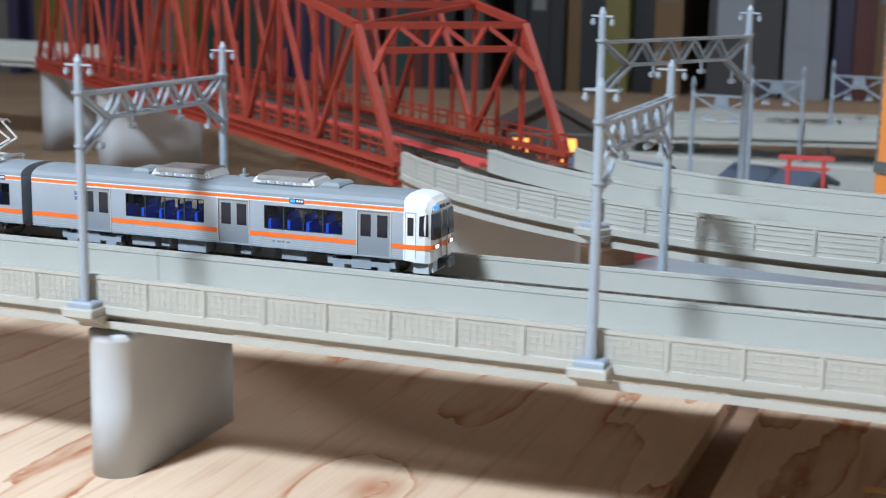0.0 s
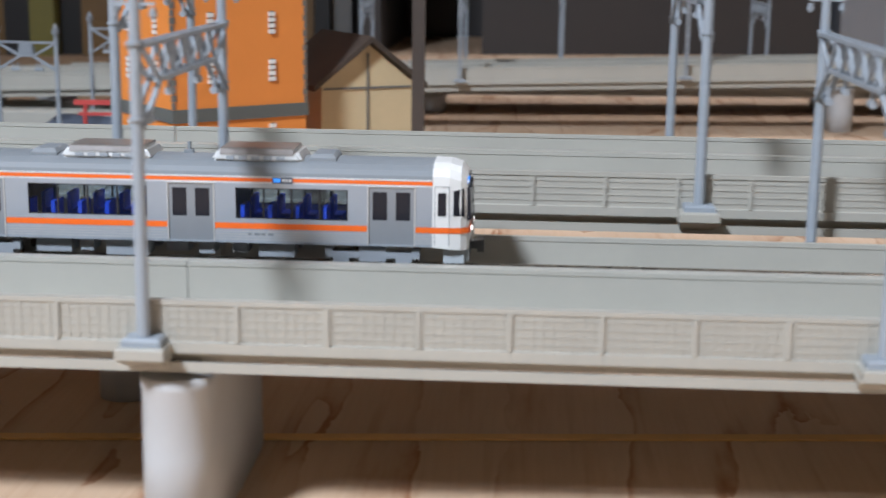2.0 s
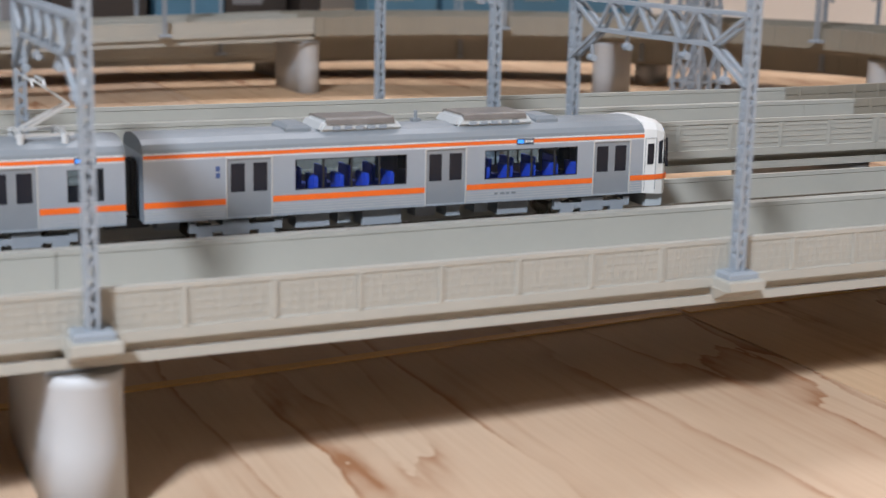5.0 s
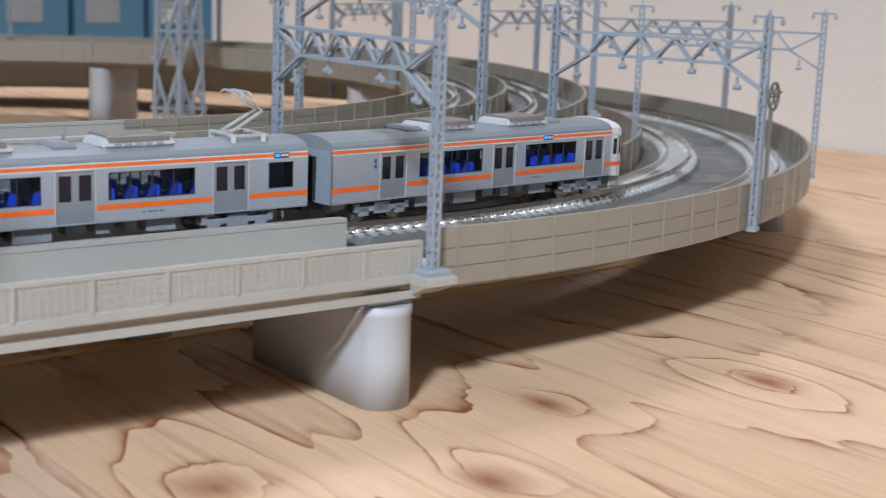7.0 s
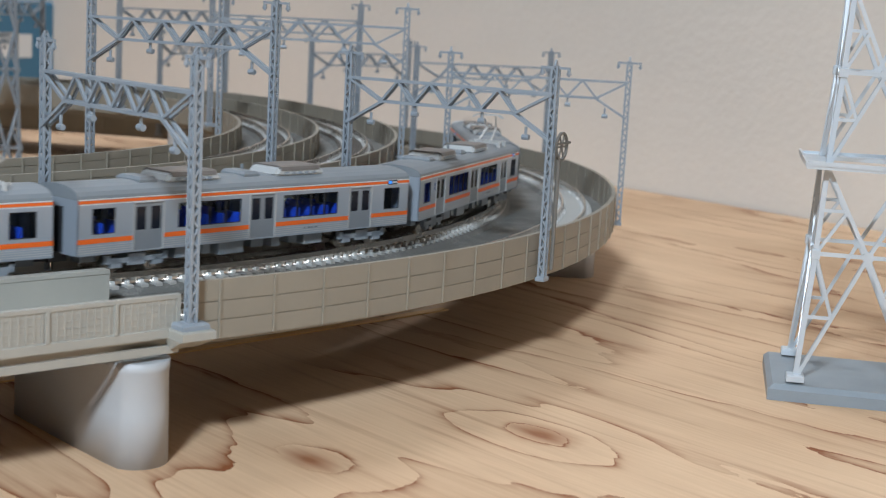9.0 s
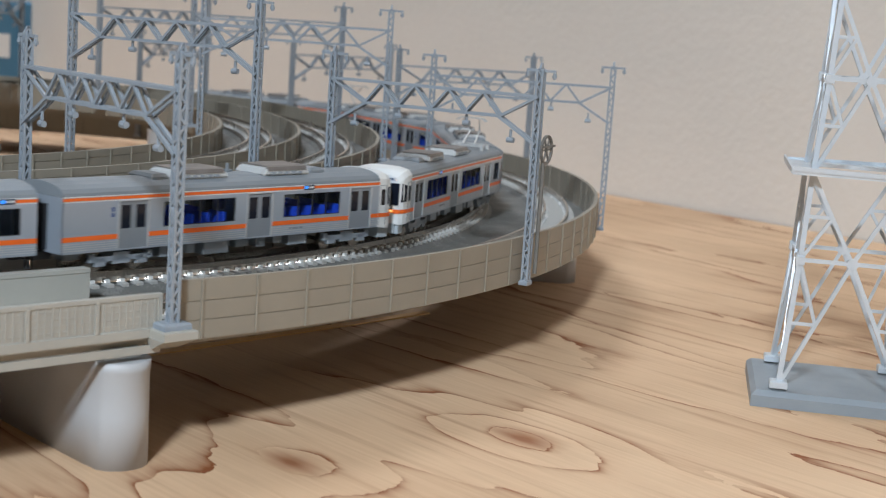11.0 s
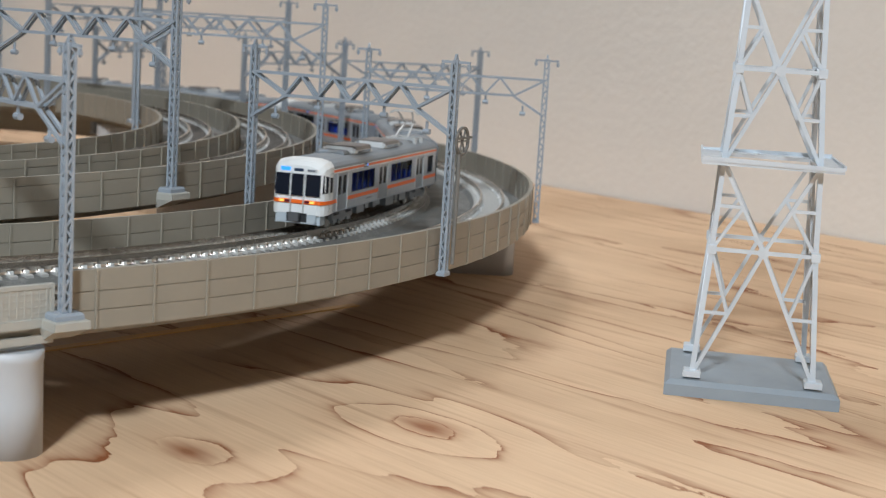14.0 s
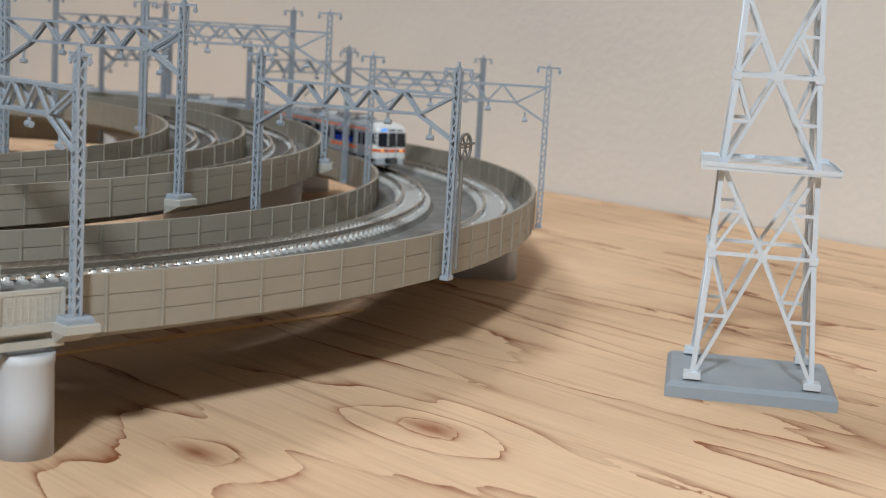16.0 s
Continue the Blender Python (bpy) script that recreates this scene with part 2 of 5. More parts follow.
GRAIN_TURN = radians(-8)
M = dict(
    concrete=material("grey_beige_plastic", (0.40, 0.385, 0.335), 0.42, grain=0.05, stain=0.05, scale=700, bump=0.00002),
    concrete_tan=material("tan_plastic", (0.285, 0.255, 0.20), 0.42, grain=0.05, stain=0.05, scale=700, bump=0.00002),
    concrete_in=material("grey_green_plastic", (0.42, 0.41, 0.36), 0.4, grain=0.05, stain=0.06, scale=600, bump=0.00002),
    deck=material("ballast_deck", (0.30, 0.29, 0.27), 0.7, grain=0.5, stain=0.15, scale=1400, bump=0.0002, colour2=(0.12, 0.12, 0.11)),
    pier=material("pier_grey", (0.47, 0.475, 0.475), 0.5, grain=0.04, stain=0.05, scale=500),
    pole=material("pole_grey", (0.30, 0.335, 0.37), 0.38, grain=0.05, stain=0.06, scale=900),
    pole_dark=material("pole_dark", (0.09, 0.09, 0.09), 0.5),
    rail=material("rail_steel", (0.55, 0.50, 0.44), 0.24, metal=1.0, grain=0.06, scale=900),
    tie=material("sleeper_brown", (0.10, 0.085, 0.07), 0.6, grain=0.2, scale=900),
    pc_tie=material("sleeper_grey", (0.42, 0.41, 0.38), 0.5, grain=0.15, scale=900),
    clip=material("clip_silver", (0.86, 0.86, 0.83), 0.25, metal=0.35, grain=0.05, scale=900),
    red=material("bridge_red", (0.27, 0.030, 0.014), 0.5, grain=0.08, stain=0.1, scale=500),
    steel=material("car_steel", (0.40, 0.445, 0.50), 0.30, metal=0.4, grain=0.05, stain=0.04, scale=700),
    doorsteel=material("door_steel", (0.31, 0.34, 0.37), 0.30, metal=0.4, grain=0.05, scale=700),
    roofgrey=material("car_roof", (0.22, 0.24, 0.255), 0.5, grain=0.06, stain=0.05, scale=700),
    orange=material("stripe_orange", (0.88, 0.15, 0.012), 0.4, grain=0.04, scale=700),
    white=material("cab_white", (0.78, 0.78, 0.75), 0.32, grain=0.03, scale=700),
    acunit=material("unit_silver", (0.60, 0.60, 0.58), 0.35, metal=0.3, grain=0.08, scale=900),
    acwhite=material("unit_white", (0.56, 0.57, 0.56), 0.32, metal=0.15, grain=0.04, scale=700),
    grille=material("unit_grille", (0.115, 0.095, 0.08), 0.34, grain=0.16, scale=2600, colour2=(0.27, 0.25, 0.23)),
    under=material("underframe_grey", (0.30, 0.33, 0.36), 0.5, grain=0.1, scale=900),
    black=material("black_rubber", (0.02, 0.02, 0.022), 0.55),
    glass=glass_material("car_glass", (0.02, 0.025, 0.03)),
    darkglass=material("dark_glass", (0.010, 0.013, 0.022), 0.12, spec=0.35),
    seat=material("seat_blue", (0.02, 0.075, 0.66), 0.6, grain=0.1, scale=900),
    plateblue=material("plate_blue", (0.06, 0.10, 0.24), 0.45),
    inside=material("interior_grey", (0.30, 0.30, 0.29), 0.6),
    sign=material("sign_blue", (0.05, 0.30, 0.95), 0.3, emit=0.9),
    signdark=material("sign_dark", (0.03, 0.05, 0.09), 0.3),
    headlight=material("headlight_white", (1.0, 0.96, 0.9), 0.2, emit=2.2),
    taillight=material("taillight_red", (1.0, 0.08, 0.03), 0.2, emit=1.5),
    tailred=material("tail_lamp_red", (0.12, 0.01, 0.02), 0.25),
    skirt=material("skirt_grey", (0.46, 0.50, 0.52), 0.45, grain=0.05, scale=700),
    markerlight=material("marker_orange", (1.0, 0.45, 0.08), 0.2, emit=1.2),
    ply=plywood_material("plywood_warm", (0.735, 0.52, 0.325), (0.26, 0.09, 0.032),
                         [(0.8672, -0.0137, 0.011), (0.9339, -0.0302, 0.012), (0.7675, -0.023, 0.012), (0.820, -0.0505, 0.011)], 1),
    ply_pale=plywood_material("plywood_pale", (0.66, 0.49, 0.34), (0.36, 0.17, 0.08), [(0.42, -0.12, 0.012)], 5),
    ply_left=plywood_material("plywood_left", (0.66, 0.51, 0.36), (0.36, 0.13, 0.055), [(0.075, 0.02, 0.012), (-0.12, 0.2, 0.012)], 9),
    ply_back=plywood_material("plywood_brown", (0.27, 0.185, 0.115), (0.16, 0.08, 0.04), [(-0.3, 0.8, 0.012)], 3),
    palegrey=material("pale_grey_plastic", (0.22, 0.23, 0.25), 0.5, scale=60),
    tape=material("strip_yellow", (0.78, 0.46, 0.16), 0.5, grain=0.1, scale=300),
    plyedge=material("plywood_edge", (0.24, 0.14, 0.08), 0.7, grain=0.3, scale=200),
    wallpaper=material("wallpaper_cream", (0.80, 0.735, 0.65), 0.85, grain=0.06, stain=0.03, scale=190, bump=0.0007),
    wallplain=material("unseen_wall_toned", (0.36, 0.32, 0.27), 0.85, grain=0.06, stain=0.05, scale=120),
    ceiling=material("ceiling_toned", (0.42, 0.40, 0.37), 0.9, scale=60, bump=0.0006),
    floorwood=material("floor_brown", (0.22, 0.13, 0.07), 0.45, scale=30),
    dark=material("shelf_dark", (0.035, 0.03, 0.028), 0.5, scale=60),
    shelfwood=material("shelf_board", (0.16, 0.15, 0.14), 0.5, scale=40),
    tower=material("tower_silver", (0.62, 0.66, 0.69), 0.30, metal=0.25, grain=0.04, scale=900),
    towerbase=material("tower_base_grey", (0.27, 0.30, 0.32), 0.45, grain=0.05, scale=700),
    bldg=material("building_orange", (0.80, 0.27, 0.05), 0.6, grain=0.05, stain=0.06, scale=300),
    bldgbase=material("building_base_grey", (0.12, 0.13, 0.12), 0.6),
    trim=material("building_trim_dark", (0.17, 0.16, 0.14), 0.6),
    winwhite=material("window_white", (0.80, 0.79, 0.76), 0.4),
    cream=material("house_cream", (0.62, 0.50, 0.30), 0.6, grain=0.1, scale=300),
    roofdark=material("roof_dark", (0.06, 0.045, 0.035), 0.6, grain=0.2, scale=400),
    roofblue=material("roof_blue_grey", (0.09, 0.11, 0.15), 0.5, grain=0.2, scale=400),
    glow=material("lit_window", (1.0, 0.40, 0.07), 0.4, emit=1.7),
    torii=material("torii_red", (0.55, 0.07, 0.06), 0.5),
    bluebox=material("box_blue", (0.07, 0.19, 0.30), 0.5, scale=40),
    lampglow=material("lamp_diffuser", (1.0, 0.95, 0.88), 0.5, emit=3.0),
)


# ---- mesh helpers ----
def box(bm, x0, x1, y0, y1, z0, z1, m=None):
    c = [(x0, y0, z0), (x1, y0, z0), (x1, y1, z0), (x0, y1, z0), (x0, y0, z1), (x1, y0, z1), (x1, y1, z1), (x0, y1, z1)]
    vs = [bm.verts.new(m @ Vector(p) if m else p) for p in c]
    for f in ((3, 2, 1, 0), (4, 5, 6, 7), (0, 1, 5, 4), (1, 2, 6, 5), (2, 3, 7, 6), (3, 0, 4, 7)):
        bm.faces.new([vs[i] for i in f])
    return bm


def chamfer_box(bm, x0, x1, y0, y1, z0, z1, b, m=None):
    """A box with its upper edges drawn in by b."""
    c = [(x0, y0, z0), (x1, y0, z0), (x1, y1, z0), (x0, y1, z0), (x0, y0, z1 - b), (x1, y0, z1 - b), (x1, y1, z1 - b), (x0, y1, z1 - b),
         (x0 + b, y0 + b, z1), (x1 - b, y0 + b, z1), (x1 - b, y1 - b, z1), (x0 + b, y1 - b, z1)]
    vs = [bm.verts.new(m @ Vector(p) if m else p) for p in c]
    for f in ((3, 2, 1, 0), (0, 1, 5, 4), (1, 2, 6, 5), (2, 3, 7, 6), (3, 0, 4, 7), (4, 5, 9, 8), (5, 6, 10, 9), (6, 7, 11, 10), (7, 4, 8, 11), (8, 9, 10, 11)):
        bm.faces.new([vs[i] for i in f])
    return bm


def bar(bm, a, b, w, h=None):
    """A square bar from a to b."""
    a, b = Vector(a), Vector(b)
    d = (b - a).normalized()
    side = d.cross(Vector((0, 0, 1)))
    if side.length < 0.02:
        side = Vector((1, 0, 0))
    side.normalize()
    up = side.cross(d).normalized()
    h = h or w
    vs = []
    for p in (a, b):
        for i, j in ((-1, -1), (1, -1), (1, 1), (-1, 1)):
            vs.append(bm.verts.new(p + side * (w / 2 * i) + up * (h / 2 * j)))
    for f in ((0, 1, 2, 3), (7, 6, 5, 4), (0, 4, 5, 1), (1, 5, 6, 2), (2, 6, 7, 3), (3, 7, 4, 0)):
        bm.faces.new([vs[i] for i in f])


def pierced(bm, xs, zs, solid, y0, y1):
    """A thin upright panel in one piece: a grid of cells, those for which solid(x, z) holds, between the planes y0 and y1."""
    made = {}

    def vert(i, k, y):
        key = (i, k, y)
        if key not in made:
            made[key] = bm.verts.new((xs[i], y, zs[k]))
        return made[key]

    cells = {(i, k) for i in range(len(xs) - 1) for k in range(len(zs) - 1) if solid((xs[i] + xs[i + 1]) / 2, (zs[k] + zs[k + 1]) / 2)}
    for i, k in cells:
        for y in (y0, y1):
            bm.faces.new([vert(i, k, y), vert(i + 1, k, y), vert(i + 1, k + 1, y), vert(i, k + 1, y)])
        for di, dk, p, q in ((-1, 0, (i, k), (i, k + 1)), (1, 0, (i + 1, k), (i + 1, k + 1)), (0, -1, (i, k), (i + 1, k)), (0, 1, (i, k + 1), (i + 1, k + 1))):
            if (i + di, k + dk) not in cells:
                bm.faces.new([vert(*p, y0), vert(*q, y0), vert(*q, y1), vert(*p, y1)])


def poly_bar(bm, points, w):
    """A square bar through several points, in one piece."""
    rings = [[bm.verts.new(Vector(p) + Vector((i * w / 2, j * w / 2, 0))) for i, j in ((-1, -1), (1, -1), (1, 1), (-1, 1))] for p in points]
    for a, c in zip(rings, rings[1:]):
        for i in range(4):
            bm.faces.new((a[i], a[(i + 1) % 4], c[(i + 1) % 4], c[i]))
    bm.faces.new(rings[0][::-1])
    bm.faces.new(rings[-1])


def rod(bm, a, b, r, n=8, r2=None):
    a, b = Vector(a), Vector(b)
    q = (b - a).to_track_quat("Z", "Y")
    rings = []
    for p, rad in ((a, r), (b, r if r2 is None else r2)):
        rings.append([bm.verts.new(p + q @ Vector((rad * math.cos(k * math.tau / n), rad * math.sin(k * math.tau / n), 0))) for k in range(n)])
    for k in range(n):
        bm.faces.new((rings[0][k], rings[0][(k + 1) % n], rings[1][(k + 1) % n], rings[1][k]))
    bm.faces.new(rings[0][::-1])
    bm.faces.new(rings[1])


def sweep(bm, section, frames, caps=True):
    """section: closed list of (inward offset, height); frames: (point, inward direction)."""
    rings = [[bm.verts.new((p[0] + n[0] * d, p[1] + n[1] * d, p[2] + z)) for d, z in section] for p, n in frames]
    k = len(section)
    for a, b in zip(rings, rings[1:]):
        for i in range(k):
            bm.faces.new((a[i], a[(i + 1) % k], b[(i + 1) % k], b[i]))
    if caps:
        bm.faces.new(rings[0][::-1])
        bm.faces.new(rings[-1])


def part(name, bm, mat, parent=None, label="", smooth=False):
    bmesh.ops.recalc_face_normals(bm, faces=bm.faces)
    me = bpy.data.meshes.new(name)
    bm.to_mesh(me)
    bm.free()
    if smooth:
        for p in me.polygons:
            p.use_smooth = True
    me.materials.append(mat)
    ob = new(name, me)
    if parent:
        ob.parent = parent
    if label:
        tagged(ob, label)
    return ob


def thing(name, label, category, group="", kind="", at=None):
    ob = tagged(new(name), label, category, group, kind)
    if at is not None:
        ob.matrix_basis = at
    return ob


B = bmesh.new


# ---- the lines of the tracks ----
class Line:
    """The line of catenary poles along the outer side of a loop: a straight along x, a half circle, and a straight back."""

    def __init__(self, y, x_arc, radius, z, drop, hold=0.0, fall=0.0):
        self.y, self.xa, self.r, self.z, self.drop, self.hold = y, x_arc, radius, z, drop, hold
        self.fall = fall  # the slope of the far straight

    def at(self, s, d=0.0):
        """s: metres along the pole line (arc by angle); d: inward offset. Gives the point and the inward direction."""
        arc = math.pi * self.r
        if s <= self.xa:
            return Vector((s, self.y + d, self.z)), Vector((0, 1, 0))
        u = min(1.0, (s - self.xa) / arc)
        a = u * math.pi
        z = self.z - self.drop * max(0.0, u - self.hold) / (1 - self.hold)
        n = Vector((-math.sin(a), math.cos(a), 0))
        p = Vector((self.xa, self.y + self.r, z)) - n * (self.r - d)
        if u >= 1.0:
            p.x -= s - self.xa - arc
            p.z -= self.fall * (s - self.xa - arc)
        return p, n

    def frames(self, s0, s1, step=0.012):
        out, n = [], 1
        if s1 > self.xa and s1 - s0 > 0:
            n = max(1, round((s1 - s0) / step))
        return [self.at(s0 + (s1 - s0) * i / n) for i in range(n + 1)]


LINE_A = Line(0.0, 0.8446, 0.4096, 0.0, 0.016, fall=0.010)
LINE_B = Line(0.081, 0.829, 0.318, 0.014, 0.006, 0.5, fall=0.032)
TRACK_OUT, TRACK_IN = 0.0193, 0.0563
RAIL_Z = 0.0381
END_A, END_B = LINE_A.xa + math.pi * LINE_A.r, LINE_B.xa + math.pi * LINE_B.r

# ---- the room and the table ----
setting = lambda ob, label, cat: tagged(ob, label, cat, kind="structure")


def ground(x):
    """The height of the table: level on the right, falling gently to the left."""
    return 0.0 if x > 0.7452 else -0.0155 * (0.7452 - x) - (0.003 if x < 0.157 else 0.0)


def board(x0, x1, y0=-1.2, y1=1.6):
    bm = B()
    vs = [bm.verts.new(v) for v in ((x0, y0, ground(x0) - 0.012), (x1, y0, ground(x1) - 0.012), (x1, y1, ground(x1) - 0.012), (x0, y1, ground(x0) - 0.012),
                                    (x0, y0, ground(x0)), (x1, y0, ground(x1)), (x1, y1, ground(x1)), (x0, y1, ground(x0)))]
    for f in ((3, 2, 1, 0), (4, 5, 6, 7), (0, 1, 5, 4), (1, 2, 6, 5), (2, 3, 7, 6), (3, 0, 4, 7)):
        bm.faces.new([vs[i] for i in f])
    return bm


setting(part("table_top_right", board(0.7457, 1.398), M["ply"]), "warm pine plywood board with knots and wavy grain", "table")
setting(part("table_top_middle", board(0.1630, 0.7446), M["ply_pale"]), "pale plywood board beside a thin seam", "table")
setting(part("table_top_left", board(-2.2, 0.1500, -1.2, 0.46), M["ply_left"]), "plywood board with reddish grain past a dark gap", "table")
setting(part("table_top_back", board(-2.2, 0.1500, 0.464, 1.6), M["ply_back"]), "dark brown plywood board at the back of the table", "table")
setting(part("table_batten", box(B(), 0.1502, 0.1628, -1.2, 1.6, ground(0.156) - 0.03, ground(0.156) - 0.006), M["plyedge"]), "brown batten in the gap between two boards", "table")
setting(part("table_frame", box(B(), -2.2, 1.398, -1.2, 1.6, -0.16, -0.12), M["plyedge"]), "dark timber frame under the plywood boards", "table")
setting(part("floor", box(B(), -3.2, 1.5, -3.0, 2.4, -0.80, -0.72), M["floorwood"]), "brown wooden floor of the room", "floor")
# Unseen ceiling, kept grey so that less bounce fills the shadows.
setting(part("ceiling", box(B(), -3.2, 1.5, -3.0, 2.4, 1.62, 1.70), M["ceiling"]), "unseen ceiling, toned grey to cut bounced light", "ceiling")
setting(part("wall_right", box(B(), 1.400, 1.5, -3.0, 2.4, -0.72, 1.62), M["wallpaper"]), "cream textured wallpaper", "wall")
setting(part("wall_back", box(B(), -3.2, 1.4, 2.3, 2.4, -0.72, 1.62), M["wallpaper"]), "cream textured wallpaper behind the shelves", "wall")
# Left and front walls stay out of view; their dark tone cuts bounced light.
setting(part("wall_left", box(B(), -3.3, -3.2, -3.0, 2.4, -0.72, 1.62), M["wallplain"]), "unseen tan wall, toned dark to cut bounced light", "wall")
setting(part("wall_front", box(B(), -3.2, 1.4, -3.1, -3.0, -0.72, 1.62), M["wallplain"]), "unseen tan wall, toned dark to cut bounced light", "wall")


def ceiling_light(at, size):
    top = at[2] + 0.04
    lamp = thing("ceiling_light", "round white ceiling light" if top > 1.6 else "round white pendant light on a cord", "ceiling light", at=pose(at[0], at[1], top))
    bm = B()
    rod(bm, (0, 0, -0.035), (0, 0, 0), size / 2 + 0.02, 40)
    part("housing", bm, M["white"], lamp)
    bm = B()
    rod(bm, (0, 0, -0.037), (0, 0, -0.0355), size / 2, 40)
    part("diffuser", bm, M["lampglow"], lamp)
    if top < 1.6:
        bm = B()
        rod(bm, (0, 0, 0), (0, 0, 1.62 - top), 0.004, 8)
        part("cord", bm, M["white"], lamp)


ceiling_light(LAMP_MAIN, 0.26)
ceiling_light(LAMP_BACK, 0.6)


# ---- viaducts ----
def rib_mesh(y0, y1, z0, z1, half, mat="concrete"):
    bm = box(B(), -half, half, y0, y1, z0, z1)
    bmesh.ops.recalc_face_normals(bm, faces=bm.faces)
    me = bpy.data.meshes.new("parapet_rib")
    bm.to_mesh(me)
    bm.free()
    me.materials.append(M[mat])
    return me


RIB_LOW = rib_mesh(0.0019, 0.0028, 0.0340, 0.0414, 0.00045)


def sleeper_mesh(d):
    bm = chamfer_box(B(), -0.0011, 0.0011, d - 0.0080, d + 0.0080, 0.0340, 0.0351, 0.0003)
    bmesh.ops.recalc_face_normals(bm, faces=bm.faces)
    me = bpy.data.meshes.new("sleeper")
    bm.to_mesh(me)
    bm.free()
    me.materials.append(M["pc_tie"])
    return me


SLEEPER = {round(d, 4): sleeper_mesh(d) for d in (TRACK_OUT, TRACK_IN)}


def rib_at(name, mesh, line, s, parent):
    p, n = line.at(s, 0.0)
    ob = new(name, mesh)
    ob.parent = parent
    ob.matrix_basis = pose(p.x, p.y, p.z, 0, 0, math.degrees(math.atan2(n.y, n.x)) - 90)
    return ob


def viaduct_straight(name, line, s0, s1, label, double_wall=True):
    """Two single-track viaduct units side by side: outer panel wall with ribs, smooth inner walls, deck and girder."""
    v = thing(name, label, "viaduct", group="elevated track units")
    f = line.frames(s0, s1)
    for e0, e1, outer in ((0.0025, 0.0376, True), (0.0384, 0.0735, False)):
        bm = B()
        sweep(bm, [(e0 + 0.001, 0.0323), (e0 + 0.001, 0.0310), (e0 + 0.006, 0.0310), (e0 + 0.006, 0.0285), (e1 - 0.006, 0.0285), (e1 - 0.006, 0.0310),
                   (e1 - 0.001, 0.0310), (e1 - 0.001, 0.0323)], f)
        part("deck", bm, M["concrete_in"], v)
        for a in (e0, e1 - 0.0008):
            bm = B()
            sweep(bm, [(a, 0.0278), (a + 0.0008, 0.0278), (a + 0.0008, 0.0298), (a, 0.0298)], f)
            part("girder_flange", bm, M["concrete"], v)
        for a, w in ((e0, 1), (e1, -1)):
            bm = B()
            sweep(bm, [(a - 0.0004 * w, 0.0318), (a + 0.0011 * w, 0.0318), (a + 0.0011 * w, 0.0411), (a + 0.0013 * w, 0.0413), (a + 0.0013 * w, 0.0423),
                       (a - 0.0003 * w, 0.0423), (a - 0.0003 * w, 0.0413), (a, 0.0411), (a, 0.0341), (a - 0.0004 * w, 0.0339)], f)
            part("parapet", bm, M["concrete"] if (a < 0.01) else M["concrete_in"], v)
    n = round((s1 - s0) / 0.0175)
    for i in range(n + 1):
        s = min(s1 - 0.0006, max(s0 + 0.0006, s0 + (s1 - s0) * i / n))
        rib_at("parapet_rib", RIB_LOW, line, s, v)
    bm = B()
    for j in range(4):
        z = 0.0352 + j * 0.0016
        sweep(bm, [(0.00234, z), (0.0026, z), (0.0026, z + 0.00025), (0.00234, z + 0.00025)], f)
    if name == "viaduct_unit":
        m = round((s1 - s0) / 0.0019)
        for i in range(1, m):
            s = s0 + (s1 - s0) * i / m
            sweep(bm, [(0.0023, 0.0343), (0.0026, 0.0343), (0.0026, 0.0412), (0.0023, 0.0412)], [line.at(s - 0.00024), line.at(s + 0.00024)])
    tagged(part("parapet_grille", bm, M["concrete"], v), kind="stuff")
    return v


def viaduct_curve(name, line, s0, s1, label, walls, top, ribs):
    v = thing(name, label, "viaduct", group="elevated track units")
    f = line.frames(s0, s1)
    bm = B()
    sweep(bm, [(0.004, 0.0300), (0.0725, 0.0300), (0.0725, 0.0325), (0.004, 0.0325)], f)
    part("deck", bm, M["deck"], v)
    for a in (0.012, 0.0635):
        bm = B()
        sweep(bm, [(a, 0.0265), (a + 0.003, 0.0265), (a + 0.003, 0.0301), (a, 0.0301)], f)
        part("girder", bm, M["concrete_tan"], v)
    for a, b in walls:
        bm = B()
        prof = [(b, 0.0300), (b, top), (a, top)]
        for z in (0.0396, 0.0348):
            prof += [(a, z + 0.00015), (a + 0.00025, z + 0.0001), (a + 0.00025, z - 0.0001), (a, z - 0.00015)]
        sweep(bm, prof + [(a, 0.0300)], f)
        part("parapet", bm, M["concrete_tan"], v)
    n = round((s1 - s0) / ribs)
    rib = {w: rib_mesh(w[0] - 0.0004, w[1] + 0.0004, 0.0301, top - 0.0002, 0.0003, "concrete_tan") for w in walls}
    for i in range(n):
        for w in walls:
            rib_at("parapet_rib", rib[w], line, s0 + (s1 - s0) * (i + 0.5) / n, v)
    return v


